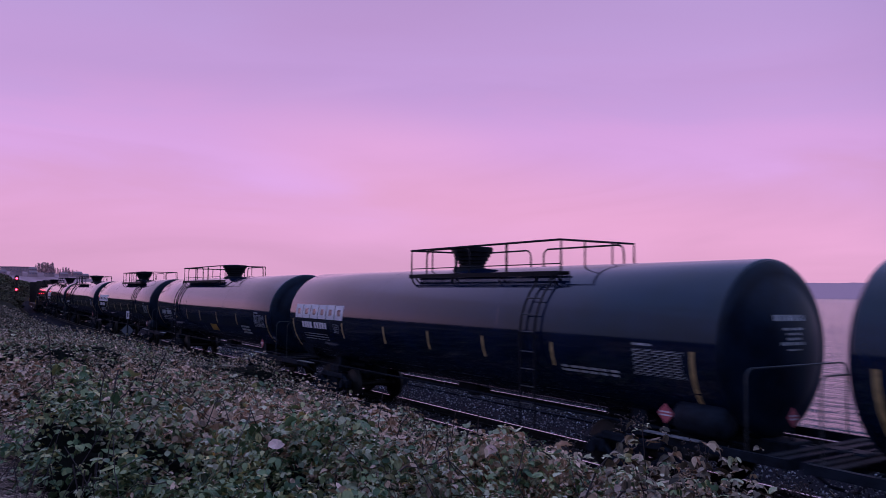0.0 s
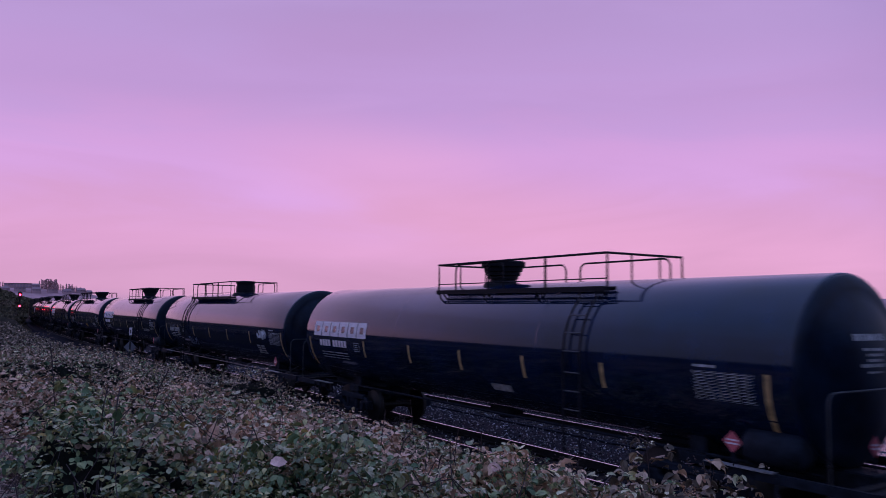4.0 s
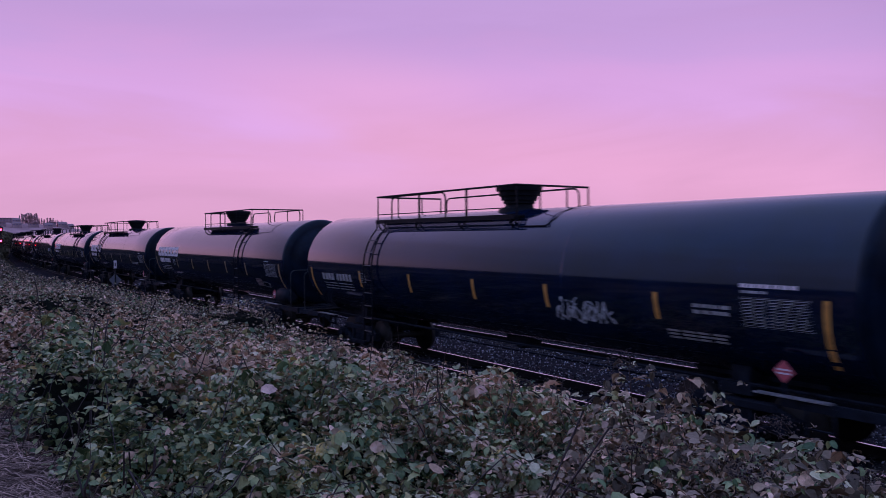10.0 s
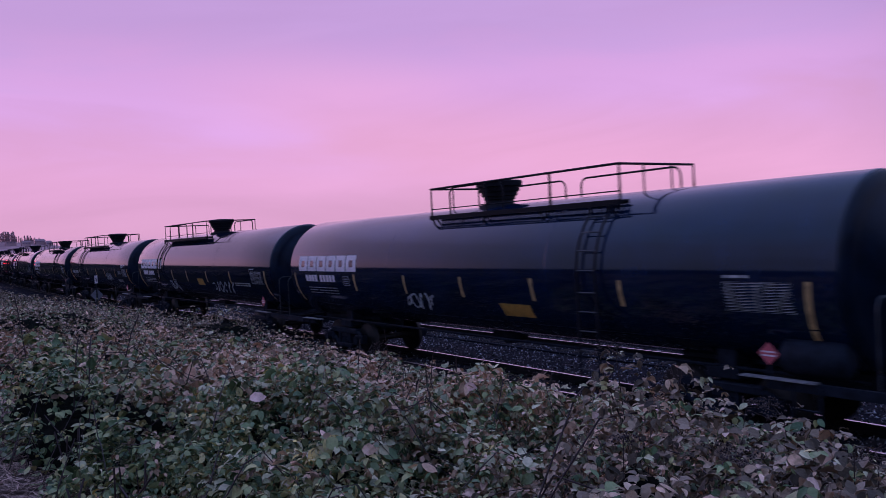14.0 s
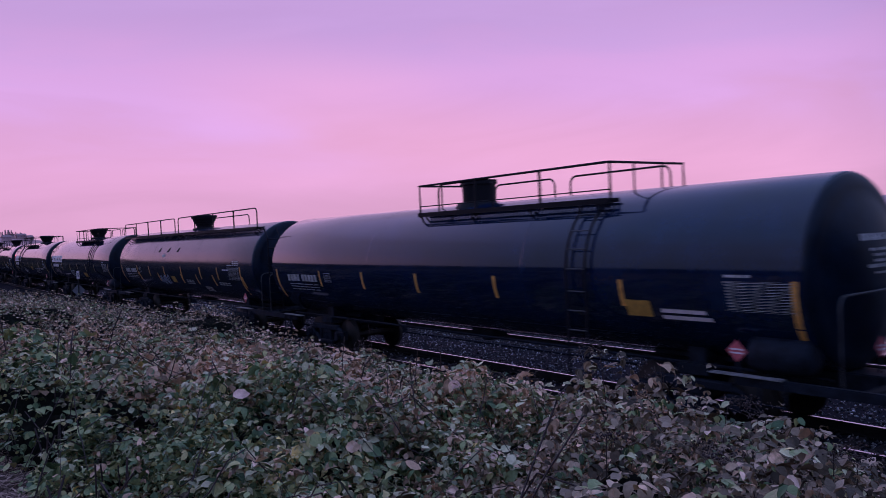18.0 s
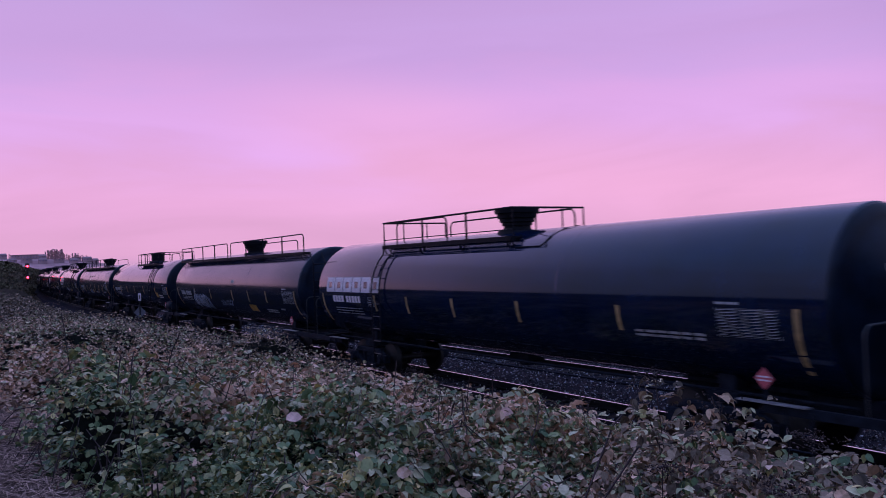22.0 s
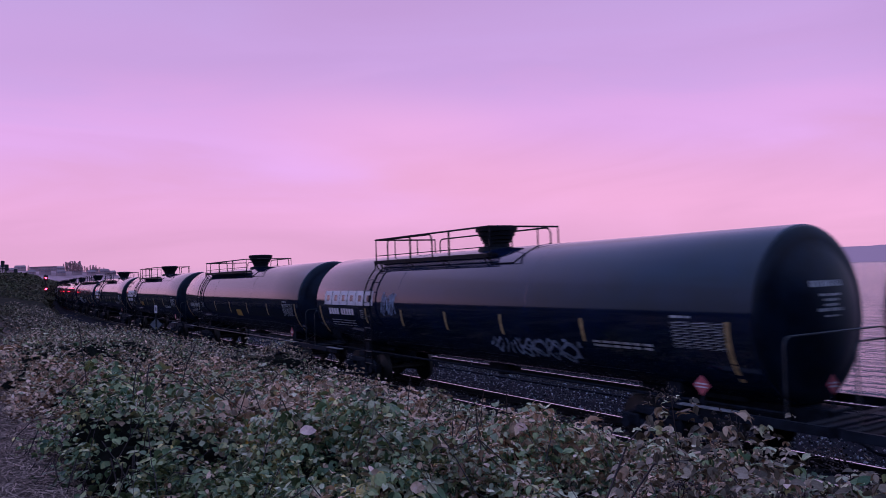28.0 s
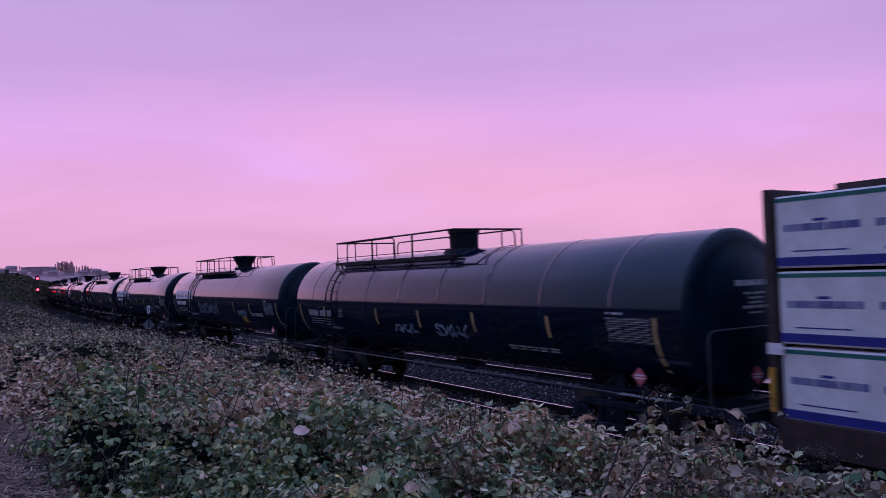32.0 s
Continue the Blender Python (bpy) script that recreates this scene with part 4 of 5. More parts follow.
# ---- lumber car ----
M_WRAP = material("white_lumber_wrap", (0.86, 0.76, 0.76), 0.45, vary=0.12, scale=1.6, bump=0.25, bump_scale=3)
M_BLUE = material("navy_wrap_print", (0.022, 0.028, 0.24), 0.5, vary=0.2)
M_GREEN = material("green_wrap_print", (0.02, 0.16, 0.13), 0.5, vary=0.2)
M_BROWN = material("brown_car_steel", (0.04, 0.022, 0.020), 0.7, vary=0.4, scale=4)
M_YELLOW = material("yellow_steel_paint", (0.6, 0.3, 0.04), 0.6)
M_TIMBER = material("sawn_timber", (0.35, 0.24, 0.14), 0.8, vary=0.25, scale=4, stretch=(1, 8, 8))


def lumber_package(z0, wide):
    """A wrapped bundle; x from its end."""
    pk = thing("lumber_package", "white plastic-wrapped lumber bundle with navy and green bands on the flatcar", "lumber", "wrapped lumber bundles")
    part("wrap", boxes((0, wide, -0.62, 0.62, 0.0, 1.06), bev=0.025), M_WRAP, pk)
    y = -0.624
    part("green_band", boxes((0.01, wide - 0.01, y, y + 0.003, 0.97, 1.03)), M_GREEN, pk, "dark green printed band")
    part("blue_band", boxes((0.01, wide - 0.01, y, y + 0.003, 0.03, 0.16)), M_BLUE, pk, "navy blue printed band")
    bm = bmesh.new()
    x = 0.15
    rng = random.Random(int(z0 * 10))
    while x < wide - 1.2:
        for i in range(12):
            box(bm, x + i * 0.095, x + i * 0.095 + rng.uniform(0.05, 0.08), y, y + 0.003, 0.53, 0.635)
        box(bm, x + 0.45, x + 0.65, y, y + 0.003, 0.66, 0.70)
        box(bm, x + 0.1, x + 0.95, y, y + 0.003, 0.235, 0.255)
        x += 1.35
    part("print", bm, M_BLUE, pk, "rows of navy printed marks")
    return pk


def lumber_car(first):
    car = thing("bulkhead_flatcar", "brown steel bulkhead flatcar carrying wrapped lumber", "flatcar")
    L = 22.0
    x0 = -L / 2
    part("deck", boxes((x0, -x0, -1.42, 1.42, 0.85, 1.0), (x0, -x0, -1.46, -1.36, 0.55, 1.02), (x0, -x0, 1.36, 1.46, 0.55, 1.02), bev=0.01), M_BROWN, car)
    for s in (-1, 1):
        bm = boxes((s * (L / 2) - 0.05, s * (L / 2) + 0.04, -1.42, 1.42, 1.0, 4.40), bev=0.01)
        for y in (-1.36, -0.45, 0.45, 1.36):
            box(bm, s * (L / 2) + s * 0.04, s * (L / 2) + s * 0.10, y - 0.06, y + 0.06, 0.9, 4.40)
        part("bulkhead", bm, M_BROWN, car, "ribbed brown steel bulkhead")
        part("coupler", boxes((s * 11.0, s * 12.1, -0.11, 0.11, 0.78, 0.98), bev=0.03), M_FRAME, car)
        truck(car, s * 7.6)
        part("grab_iron", boxes((s * 11.02, s * 11.09, -1.46, -1.42, 1.1, 1.75)), M_YELLOW, car, "yellow painted grab iron")
    part("number_plate", boxes((x0 - 0.1, x0 + 0.16, -1.47, -1.45, 1.95, 2.12)), M_WHITE, car, "small white plate")
    part("centre_beam", boxes((x0, -x0, -0.06, 0.06, 1.0, 4.42), (x0 + 0.5, -x0, -0.5, 0.5, 4.36, 4.46)), M_BROWN, car)
    for lv in range(3):
        for y, turn in ((-0.76, 0), (0.76, 180)):
            x = x0 + 0.07
            for n, w in enumerate((7.2, 7.2, 7.1)):
                PACKS.append((lv, y, turn, x, w))
                x += w + 0.03
    return car


PACKS = []
LUMBER_X = LEFT0 + PITCH * 17 + 10.66
lumber = lumber_car(LUMBER_X)
CARS.append((lumber, LUMBER_X))
LOAD = []
made = {}
for lv, y, turn, x, w in PACKS:
    z = 1.0 + 1.11 * lv
    if (lv, w) not in made:
        made[lv, w] = pk = lumber_package(z, w)
    else:
        pk = copy_thing(made[lv, w], Matrix())
    LOAD.append((pk, (x if not turn else x + w), y, z, turn))
# a dark flatcar ends the visible train ahead of the tank cars
front = lumber_car(0)
CARS.append((front, LEFT0 - PITCH * 5 - 2.2 - 11.0))
front["label"] = "empty brown steel bulkhead flatcar"


# ---- bramble bank, path and weeds ----
def leaf_material(name, stops, rough=0.5):
    m = bpy.data.materials.new(name)
    m.use_nodes = True
    nd, lk = m.node_tree.nodes, m.node_tree.links
    b = nd["Principled BSDF"]
    b.inputs["Roughness"].default_value = rough
    b.inputs["Specular IOR Level"].default_value = 0.22
    geo = nd.new("ShaderNodeNewGeometry")
    ramp = nd.new("ShaderNodeValToRGB")
    while len(ramp.color_ramp.elements) < len(stops):
        ramp.color_ramp.elements.new(0.5)
    for e, (p, c) in zip(ramp.color_ramp.elements, stops):
        e.position, e.color = p, (*c, 1)
    tc = nd.new("ShaderNodeTexCoord")
    oi = nd.new("ShaderNodeObjectInfo")
    ad = nd.new("ShaderNodeMath")
    lk.new(geo.outputs["Random Per Island"], ad.inputs[0])
    lk.new(oi.outputs["Random"], ad.inputs[1])
    fr = nd.new("ShaderNodeMath")
    fr.operation = "FRACT"
    lk.new(ad.outputs[0], fr.inputs[0])
    tone = nd.new("ShaderNodeTexNoise")
    tone.inputs["Scale"].default_value, tone.inputs["Detail"].default_value = 2.6, 2.0
    lk.new(tc.outputs["Object"], tone.inputs["Vector"])
    mixr = nd.new("ShaderNodeMath")
    mixr.operation = "MULTIPLY_ADD"
    mixr.inputs[1].default_value = 0.72
    lk.new(fr.outputs[0], mixr.inputs[0])
    half = nd.new("ShaderNodeMath")
    half.operation = "MULTIPLY_ADD"
    half.inputs[1].default_value, half.inputs[2].default_value = 0.9, -0.31
    lk.new(tone.outputs["Fac"], half.inputs[0])
    lk.new(half.outputs[0], mixr.inputs[2])
    lk.new(mixr.outputs[0], ramp.inputs[0])
    nz = nd.new("ShaderNodeTexNoise")
    nz.inputs["Scale"].default_value, nz.inputs["Detail"].default_value = 55.0, 4.0
    lk.new(tc.outputs["Object"], nz.inputs["Vector"])
    big = nd.new("ShaderNodeTexNoise")
    big.inputs["Scale"].default_value, big.inputs["Detail"].default_value = 0.9, 3.0
    lk.new(tc.outputs["Object"], big.inputs["Vector"])
    v = nd.new("ShaderNodeMath")
    v.operation = "MULTIPLY_ADD"
    v.inputs[1].default_value, v.inputs[2].default_value = 0.7, 0.65
    lk.new(nz.outputs["Fac"], v.inputs[0])
    v2 = nd.new("ShaderNodeMath")
    v2.operation = "MULTIPLY_ADD"
    v2.inputs[1].default_value, v2.inputs[2].default_value = 1.7, 0.3
    lk.new(big.outputs["Fac"], v2.inputs[0])
    v3 = nd.new("ShaderNodeMath")
    v3.operation = "MULTIPLY"
    lk.new(v.outputs[0], v3.inputs[0])
    lk.new(v2.outputs[0], v3.inputs[1])
    hs = nd.new("ShaderNodeHueSaturation")
    lk.new(v3.outputs[0], hs.inputs["Value"])
    lk.new(ramp.outputs[0], hs.inputs["Color"])
    lk.new(hs.outputs[0], b.inputs["Base Color"])
    bp = nd.new("ShaderNodeBump")
    bp.inputs["Strength"].default_value, bp.inputs["Distance"].default_value = 0.5, 0.01
    lk.new(nz.outputs["Fac"], bp.inputs["Height"])
    lk.new(bp.outputs[0], b.inputs["Normal"])
    return m


M_LEAF = leaf_material("bramble_leaf_green", [(0.0, (0.026, 0.052, 0.028)), (0.35, (0.103, 0.157, 0.071)), (0.7, (0.280, 0.301, 0.133)), (0.92, (0.584, 0.479, 0.218)), (1.0, (0.850, 0.591, 0.197))], 0.42)
M_PALE = leaf_material("bramble_leaf_grey", [(0.0, (0.055, 0.069, 0.042)), (0.4, (0.304, 0.304, 0.175)), (0.75, (0.608, 0.541, 0.336)), (1.0, (0.618, 0.512, 0.394))], 0.5)
M_DEAD = leaf_material("bramble_leaf_withered", [(0.0, (0.062, 0.037, 0.025)), (0.4, (0.393, 0.255, 0.160)), (0.75, (0.734, 0.464, 0.318)), (0.95, (0.750, 0.512, 0.417)), (1.0, (0.850, 0.636, 0.532))], 0.65)
M_DRAB = leaf_material("bramble_leaf_dark_brown", [(0.0, (0.036, 0.029, 0.018)), (0.45, (0.233, 0.167, 0.111)), (0.88, (0.590, 0.410, 0.287)), (1.0, (0.706, 0.481, 0.405))], 0.6)
M_DULL = leaf_material("bramble_leaf_darkened", [(0.0, (0.027, 0.022, 0.017)), (0.5, (0.125, 0.095, 0.068)), (0.92, (0.393, 0.279, 0.202)), (1.0, (0.798, 0.520, 0.423))], 0.65)
M_PINK = leaf_material("bramble_leaf_pinkish", [(0.0, (0.640, 0.378, 0.301)), (1.0, (0.850, 0.553, 0.463))], 0.6)
M_CANE = material("bramble_cane", (0.045, 0.028, 0.027), 0.7, vary=0.4, scale=10)
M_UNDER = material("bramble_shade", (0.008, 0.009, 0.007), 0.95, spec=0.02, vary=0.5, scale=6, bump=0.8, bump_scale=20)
M_STRAW = material("dry_straw", (0.38, 0.26, 0.21), 0.95, spec=0.05, skew=1.8, vary=0.35, scale=5, per_island=0.7)


def vnoise(x, y, s, seed):
    """Smooth value noise on arrays."""
    rng = np.random.default_rng(seed)
    g = rng.random((257, 257))
    u, v = x / s + 100.0, y / s + 100.0
    i, j = np.floor(u).astype(int), np.floor(v).astype(int)
    a, b = u - i, v - j
    a, b = a * a * (3 - 2 * a), b * b * (3 - 2 * b)
    i, j, i1, j1 = i % 256, j % 256, (i + 1) % 256, (j + 1) % 256
    return (g[i, j] * (1 - a) + g[i1, j] * a) * (1 - b) + (g[i, j1] * (1 - a) + g[i1, j1] * a) * b - 0.5


def bush_edge(x):
    """Where the thicket meets the path."""
    return np.interp(x, [-30, -20, -16, -12.8, -10.7, -8.7, -7.0, -5.2, -3.0, 0.0], [-2.4, -1.2, -0.5, 0.1, 0.27, 0.37, 0.52, 0.84, 1.0, 1.0]) + 0.16 * np.sin(x * 3.1) * np.sin(x * 1.3 + 1.0)


def bush_far(x):
    """Where the thicket ends towards the track."""
    return 9.7 - 3.3 * np.clip((-x - 22) / 12, 0, 1) - 0.5 * np.clip((-x - 40) / 40, 0, 1)


def bank_top(x, y):
    """Height of the bramble thicket's upper surface."""
    z = np.interp(y, [0.0, 1.0, 1.6, 2.6, 4.1, 6.2, 8.2, 9.3, 9.9], [2.45, 2.5, 2.4, 2.15, 1.8, 1.32, 0.94, 0.74, 0.2])
    z = z - np.interp(y, [4.0, 6.2, 8.2, 9.3, 9.9], [0.0, 0.14, 0.30, 0.42, 0.35]) * np.clip((x + 24) / 5, 0, 1)
    z = z * (1 - 0.30 * (1 - np.exp(-np.abs(x) / 8.0)) * np.clip(1 - (y - 1) / 5, 0, 1))
    z = z + (0.72 * vnoise(x, y, 1.2, 1) + 0.62 * vnoise(x, y, 0.5, 2) + 0.3 * vnoise(x, y, 0.22, 5)) * np.interp(y, [5.0, 8.0], [1.0, 0.7]) + 0.4 * vnoise(x, y, 4.0, 3) * np.clip(-x / 10, 0, 1)
    # two taller clumps and a hollow at the foot
    z = z + 0.47 * np.exp(-(((x + 2.40) / 0.24) ** 2 + ((y - 2.7) / 0.36) ** 2)) + 0.5 * np.exp(-(((x + 2.03) / 0.17) ** 2 + ((y - 2.75) / 0.3) ** 2))
    z = z + 0.52 * np.exp(-(((x + 1.15) / 0.9) ** 2 + ((y - 2.75) / 0.7) ** 2))
    z = z + 0.5 * np.exp(-(((x + 23) / 1.3) ** 2 + ((y - 8.0) / 0.9) ** 2))
    z = z - 0.16 * np.exp(-(((x + 5.2) / 0.5) ** 2 + ((y - 1.35) / 0.35) ** 2))
    z = z * (1 - 0.22 * np.clip((-x - 24) / 12, 0, 1))
    z = np.where(y > bush_far(x), z - (y - bush_far(x)) * 1.6, z)
    edge = np.clip((y - bush_edge(x)) / 0.55, 0, 1) ** 0.5
    return np.where(y < 2.0, 1.55 + (z - 1.55) * edge, z)


def thicket():
    th = thing("bramble_thicket", "dense bramble thicket with green, grey and withered leaves on the bank", "brambles")
    xs = np.concatenate([np.arange(-130, -30, 2.0), np.arange(-30, -12, 0.5), np.arange(-12, 9.01, 0.2)])
    ys = np.concatenate([np.arange(-2.5, 4.0, 0.2), np.arange(4.0, 10.3, 0.4)])
    gx, gy = np.meshgrid(xs, ys, indexing="ij")
    sy = np.array([line_y(x) for x in xs])[:, None]
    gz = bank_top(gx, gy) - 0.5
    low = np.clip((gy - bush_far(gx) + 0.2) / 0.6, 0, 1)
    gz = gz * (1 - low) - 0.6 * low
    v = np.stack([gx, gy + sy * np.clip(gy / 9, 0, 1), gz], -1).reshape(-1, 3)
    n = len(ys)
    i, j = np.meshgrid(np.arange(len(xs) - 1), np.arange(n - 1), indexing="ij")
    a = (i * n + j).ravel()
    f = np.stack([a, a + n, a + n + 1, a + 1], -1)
    # smooth near-black sheet below the leaves, painting the shade in their gaps
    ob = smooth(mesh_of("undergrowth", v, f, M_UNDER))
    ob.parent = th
    ob["label"] = "near-black sheet that paints the shade under the leaves"

    rng = np.random.default_rng(5)
    fine = np.array([(0, 0, 0), (0, 0.15, -0.02), (0, 0.42, -0.02), (0, 0.7, -0.07), (0, 1.02, -0.2),
                     (-0.21, 0.13, 0.05), (-0.36, 0.42, 0.07), (-0.26, 0.75, -0.01), (0.21, 0.13, 0.05), (0.36, 0.42, 0.07), (0.26, 0.75, -0.01)])
    fine_f = np.array([(0, 1, 5), (1, 2, 5), (5, 2, 6), (2, 3, 6), (6, 3, 7), (3, 4, 7), (0, 8, 1), (1, 8, 2), (8, 9, 2), (2, 9, 3), (9, 10, 3), (3, 10, 4)])
    rough = np.array([(0, 0, 0), (-0.3, 0.25, 0.05), (-0.33, 0.62, 0.05), (0, 1, -0.06), (0.33, 0.62, 0.05), (0.3, 0.25, 0.05)])
    rough_f = np.array([(0, 3, 1), (1, 3, 2), (0, 5, 3), (5, 4, 3)])

    def leaves(name, n, d0, d1, shape, faces, size, groups, power, a0=12, a1=96):
        az = rng.uniform(math.radians(a0), math.radians(a1), n)
        u = rng.random(n)
        d = (d0 ** power + (d1 ** power - d0 ** power) * u) ** (1 / power)
        x, y = -d * np.sin(az), d * np.cos(az)
        ok = (y > bush_edge(x) + 0.02) & (y < bush_far(x) + 0.1) & ((x < -1.75) | (rng.random(n) < 0.8) | (d > 5) | (x > -0.8))
        ok &= (y > bush_edge(x) + 0.3) | (rng.random(n) < 0.65)
        x, y, d = x[ok], y[ok], d[ok]
        n = len(x)
        s = size(d) * np.exp(rng.normal(-0.05, 0.3, n)) * np.where((x > -2.9) & (y > 2.1) & (d < 4.5), 0.72, 1.0)
        drop = rng.random(n) * (0.33 + 0.003 * d)
        z = bank_top(x, y) + 0.05 - drop + rng.exponential(0.03, n) * (rng.random(n) < 0.25)
        z = np.where((x > -2.95) & (y > 2.0) & (d < 5), np.minimum(z, 2.70 + 0.07 * rng.random(n)), z)
        flank = (y < bush_edge(x) + 0.5)
        z = np.where(flank, np.minimum(z, 1.65 + (z - 1.65) * rng.random(n) ** 0.6), z)
        yaw = rng.uniform(0, 6.283, n)
        kind = vnoise(x, y, 1.1, 21) + 0.9 * vnoise(x, y, 4.0, 22) + rng.normal(0, 0.33, n) + 0.05 * np.clip(d - 5.0, -2.5, 8) + 0.36 * (x > -3.2) * (y > 2.2)
        pitch = rng.normal(0.3, 0.48, n)
        roll = rng.normal(0, 0.45, n)
        mi = np.where(kind > 0.32, 2, np.where(kind > 0.06, 1, 0))
        # leaves picked darker towards the clumps, whose shade is put into leaf colour
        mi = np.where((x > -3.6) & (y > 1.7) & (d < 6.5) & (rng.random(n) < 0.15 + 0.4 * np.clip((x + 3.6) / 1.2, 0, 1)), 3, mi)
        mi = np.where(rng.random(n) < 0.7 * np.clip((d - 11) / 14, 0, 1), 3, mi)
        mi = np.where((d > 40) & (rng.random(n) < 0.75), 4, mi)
        # darkest leaf colour over the clumps, again standing for shade
        mi = np.where((x > -2.7) & (x < -0.3) & (y > 2.0) & (d < 5) & (rng.random(n) < 0.5), 4, mi)
        allv, allf, allm = [], [], []
        k = len(shape)
        base = 0
        for g, (off, sc) in enumerate(groups):
            p = shape[None] * (s * sc)[:, None, None]
            p[..., 0] *= rng.uniform(0.7, 1.2, (n, 1))
            p[..., 2] *= rng.uniform(0.2, 2.2, (n, 1))
            pt = pitch + rng.normal(0, 0.2, n)
            rl = roll + rng.normal(0, 0.25, n)
            c, q = np.cos(rl)[:, None], np.sin(rl)[:, None]
            px, py, pz = c * p[..., 0] + q * p[..., 2], p[..., 1] + 0.12 * s[:, None], -q * p[..., 0] + c * p[..., 2]
            c, q = np.cos(pt)[:, None], np.sin(pt)[:, None]
            py, pz = c * py + q * pz, -q * py + c * pz
            yy = (yaw + off)[:, None]
            c, q = np.cos(yy), np.sin(yy)
            px, py = c * px - q * py, q * px + c * py
            allv.append(np.stack([px + x[:, None], py + y[:, None] + np.array([line_y(a) for a in x])[:, None], pz + z[:, None]], -1).reshape(-1, 3))
            allf.append((faces[None] + base + k * np.arange(n)[:, None, None]).reshape(-1, 3))
            allm.append(np.repeat(mi, len(faces)))
            base += n * k
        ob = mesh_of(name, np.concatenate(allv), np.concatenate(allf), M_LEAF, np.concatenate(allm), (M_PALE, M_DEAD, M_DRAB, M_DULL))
        ob.parent = th
        tagged(ob, "countless bramble leaves in green, grey and brown", "", kind="stuff")
        return ob

    three = ((0.0, 1.0), (1.25, 0.8), (-1.25, 0.8))
    smooth(leaves("leaves", 30000, 1.7, 6.5, fine, fine_f, lambda d: 0.056 + 0 * d, three, 1.7))
    leaves("leaves", 46000, 6.0, 16.0, rough, rough_f, lambda d: 0.062 + 0.0006 * d, three, 1.5)
    leaves("leaves", 62000, 15.0, 50.0, rough, rough_f, lambda d: 0.040 + 0.0010 * d, ((0.0, 1.0), (1.6, 0.9)), 1.25, 50, 96)
    leaves("leaves", 34000, 48.0, 130.0, rough, rough_f, lambda d: 0.032 + 0.0013 * d, ((0.0, 1.0), (1.6, 0.9)), 1.3, 79, 94)

    leaves("leaves", 9000, 1.6, 9.5, rough, rough_f, lambda d: 0.06 + 0 * d, three, 1.8, -70, 13)

    # single leaves nearest the path
    shapes = []
    for k in range(4):
        me = bpy.data.meshes.new("leaf")
        w = fine * np.array([1 + 0.12 * k, 1, 1 + 0.5 * k])
        me.from_pydata([tuple(p) for p in w], [], [tuple(int(i) for i in q) for q in fine_f])
        me.materials.append((M_DRAB, M_LEAF, M_DEAD, M_LEAF)[k])
        shapes.append(me)
    for i in range(170):
        a, d = rng.uniform(math.radians(26), math.radians(84)), rng.uniform(1.9, 4.6)
        x, y = -d * math.sin(a), d * math.cos(a)
        if y < float(bush_edge(x)) + 0.1 or x > -2.5 or (x > -3.0 and y > 2.0):
            continue
        z = float(bank_top(np.array([x]), np.array([y]))[0]) + rng.uniform(0.02, 0.06)
        ob = new("leaf", shapes[int(rng.integers(4))])
        ob.parent = th
        s = rng.uniform(0.05, 0.085)
        ob.matrix_local = pose(x, y, z, rng.normal(5, 22), rng.normal(0, 22), rng.uniform(0, 360)) @ Matrix.Diagonal((s, s, s, 1))

    # large pale leaves that stand out
    for x, y, z, size, mat, ry in ((-5.3, 2.05, 2.23, 0.125, M_PINK, 36), (-4.2, 1.67, 2.18, 0.075, M_DEAD, 60), (-3.83, 2.12, 2.18, 0.085, M_DEAD, 68), (-4.72, 3.52, 2.15, 0.10, M_PINK, 50),
                                   (-1.39, 2.33, 2.56, 0.05, M_DEAD, 55), (-6.77, 1.48, 2.40, 0.06, M_PINK, 50)):
        z = min(z, float(bank_top(np.array([x]), np.array([y]))[0]) + 0.07)
        me = bpy.data.meshes.new("leaf")
        me.from_pydata([tuple(p) for p in fine * np.array([1.15, 1, 0.8]) - np.array([0, 0.5, 0])], [], [tuple(int(i) for i in q) for q in fine_f])
        me.materials.append(mat)
        ob = smooth(new("leaf", me))
        ob.parent = th
        ob["label"] = "large pale withered leaf"
        ob.matrix_local = pose(x, y, z, rng.normal(0, 10), ry, math.degrees(math.atan2(-y, -x)) + rng.normal(0, 14)) @ Matrix.Scale(size, 4)

    # arching canes and bare stems
    for i in range(420):
        a, d = rng.uniform(math.radians(18), math.radians(88)), 2.6 + 10.5 * rng.random() ** 1.4
        x, y = -d * math.sin(a), d * math.cos(a)
        if y < float(bush_edge(x)) + 0.1 or y > 9.3 or (x > -2.3 and d < 5):
            continue
        h = rng.uniform(0, 6.28)
        l = rng.uniform(0.4, 1.2)
        pts = []
        for k in range(6):
            u = k / 5
            px, py = x + math.cos(h) * l * (u - 0.5), y + math.sin(h) * l * (u - 0.5)
            pts.append((px, py, float(bank_top(np.array([px]), np.array([py]))[0]) - 0.06 + 0.2 * math.sin(math.pi * u) * rng.uniform(0.4, 1.1)))
        part("cane", tube(bmesh.new(), pts, rng.uniform(0.0015, 0.0045), 4), M_CANE, th)
    for i in range(46):
        x = -2.5 - 7.5 * rng.random() ** 0.8
        y = float(bush_edge(x)) + rng.uniform(-0.02, 0.35)
        part("stem", tube(bmesh.new(), [(x, y, 1.5), (x + rng.normal(0, 0.05), y + rng.normal(0.03, 0.05), 1.6 + rng.random() * 0.15), (x + rng.normal(0, 0.06), y + rng.normal(0.06, 0.05), 1.68 + rng.random() * 0.3)], rng.uniform(0.003, 0.008), 4), M_CANE, th)

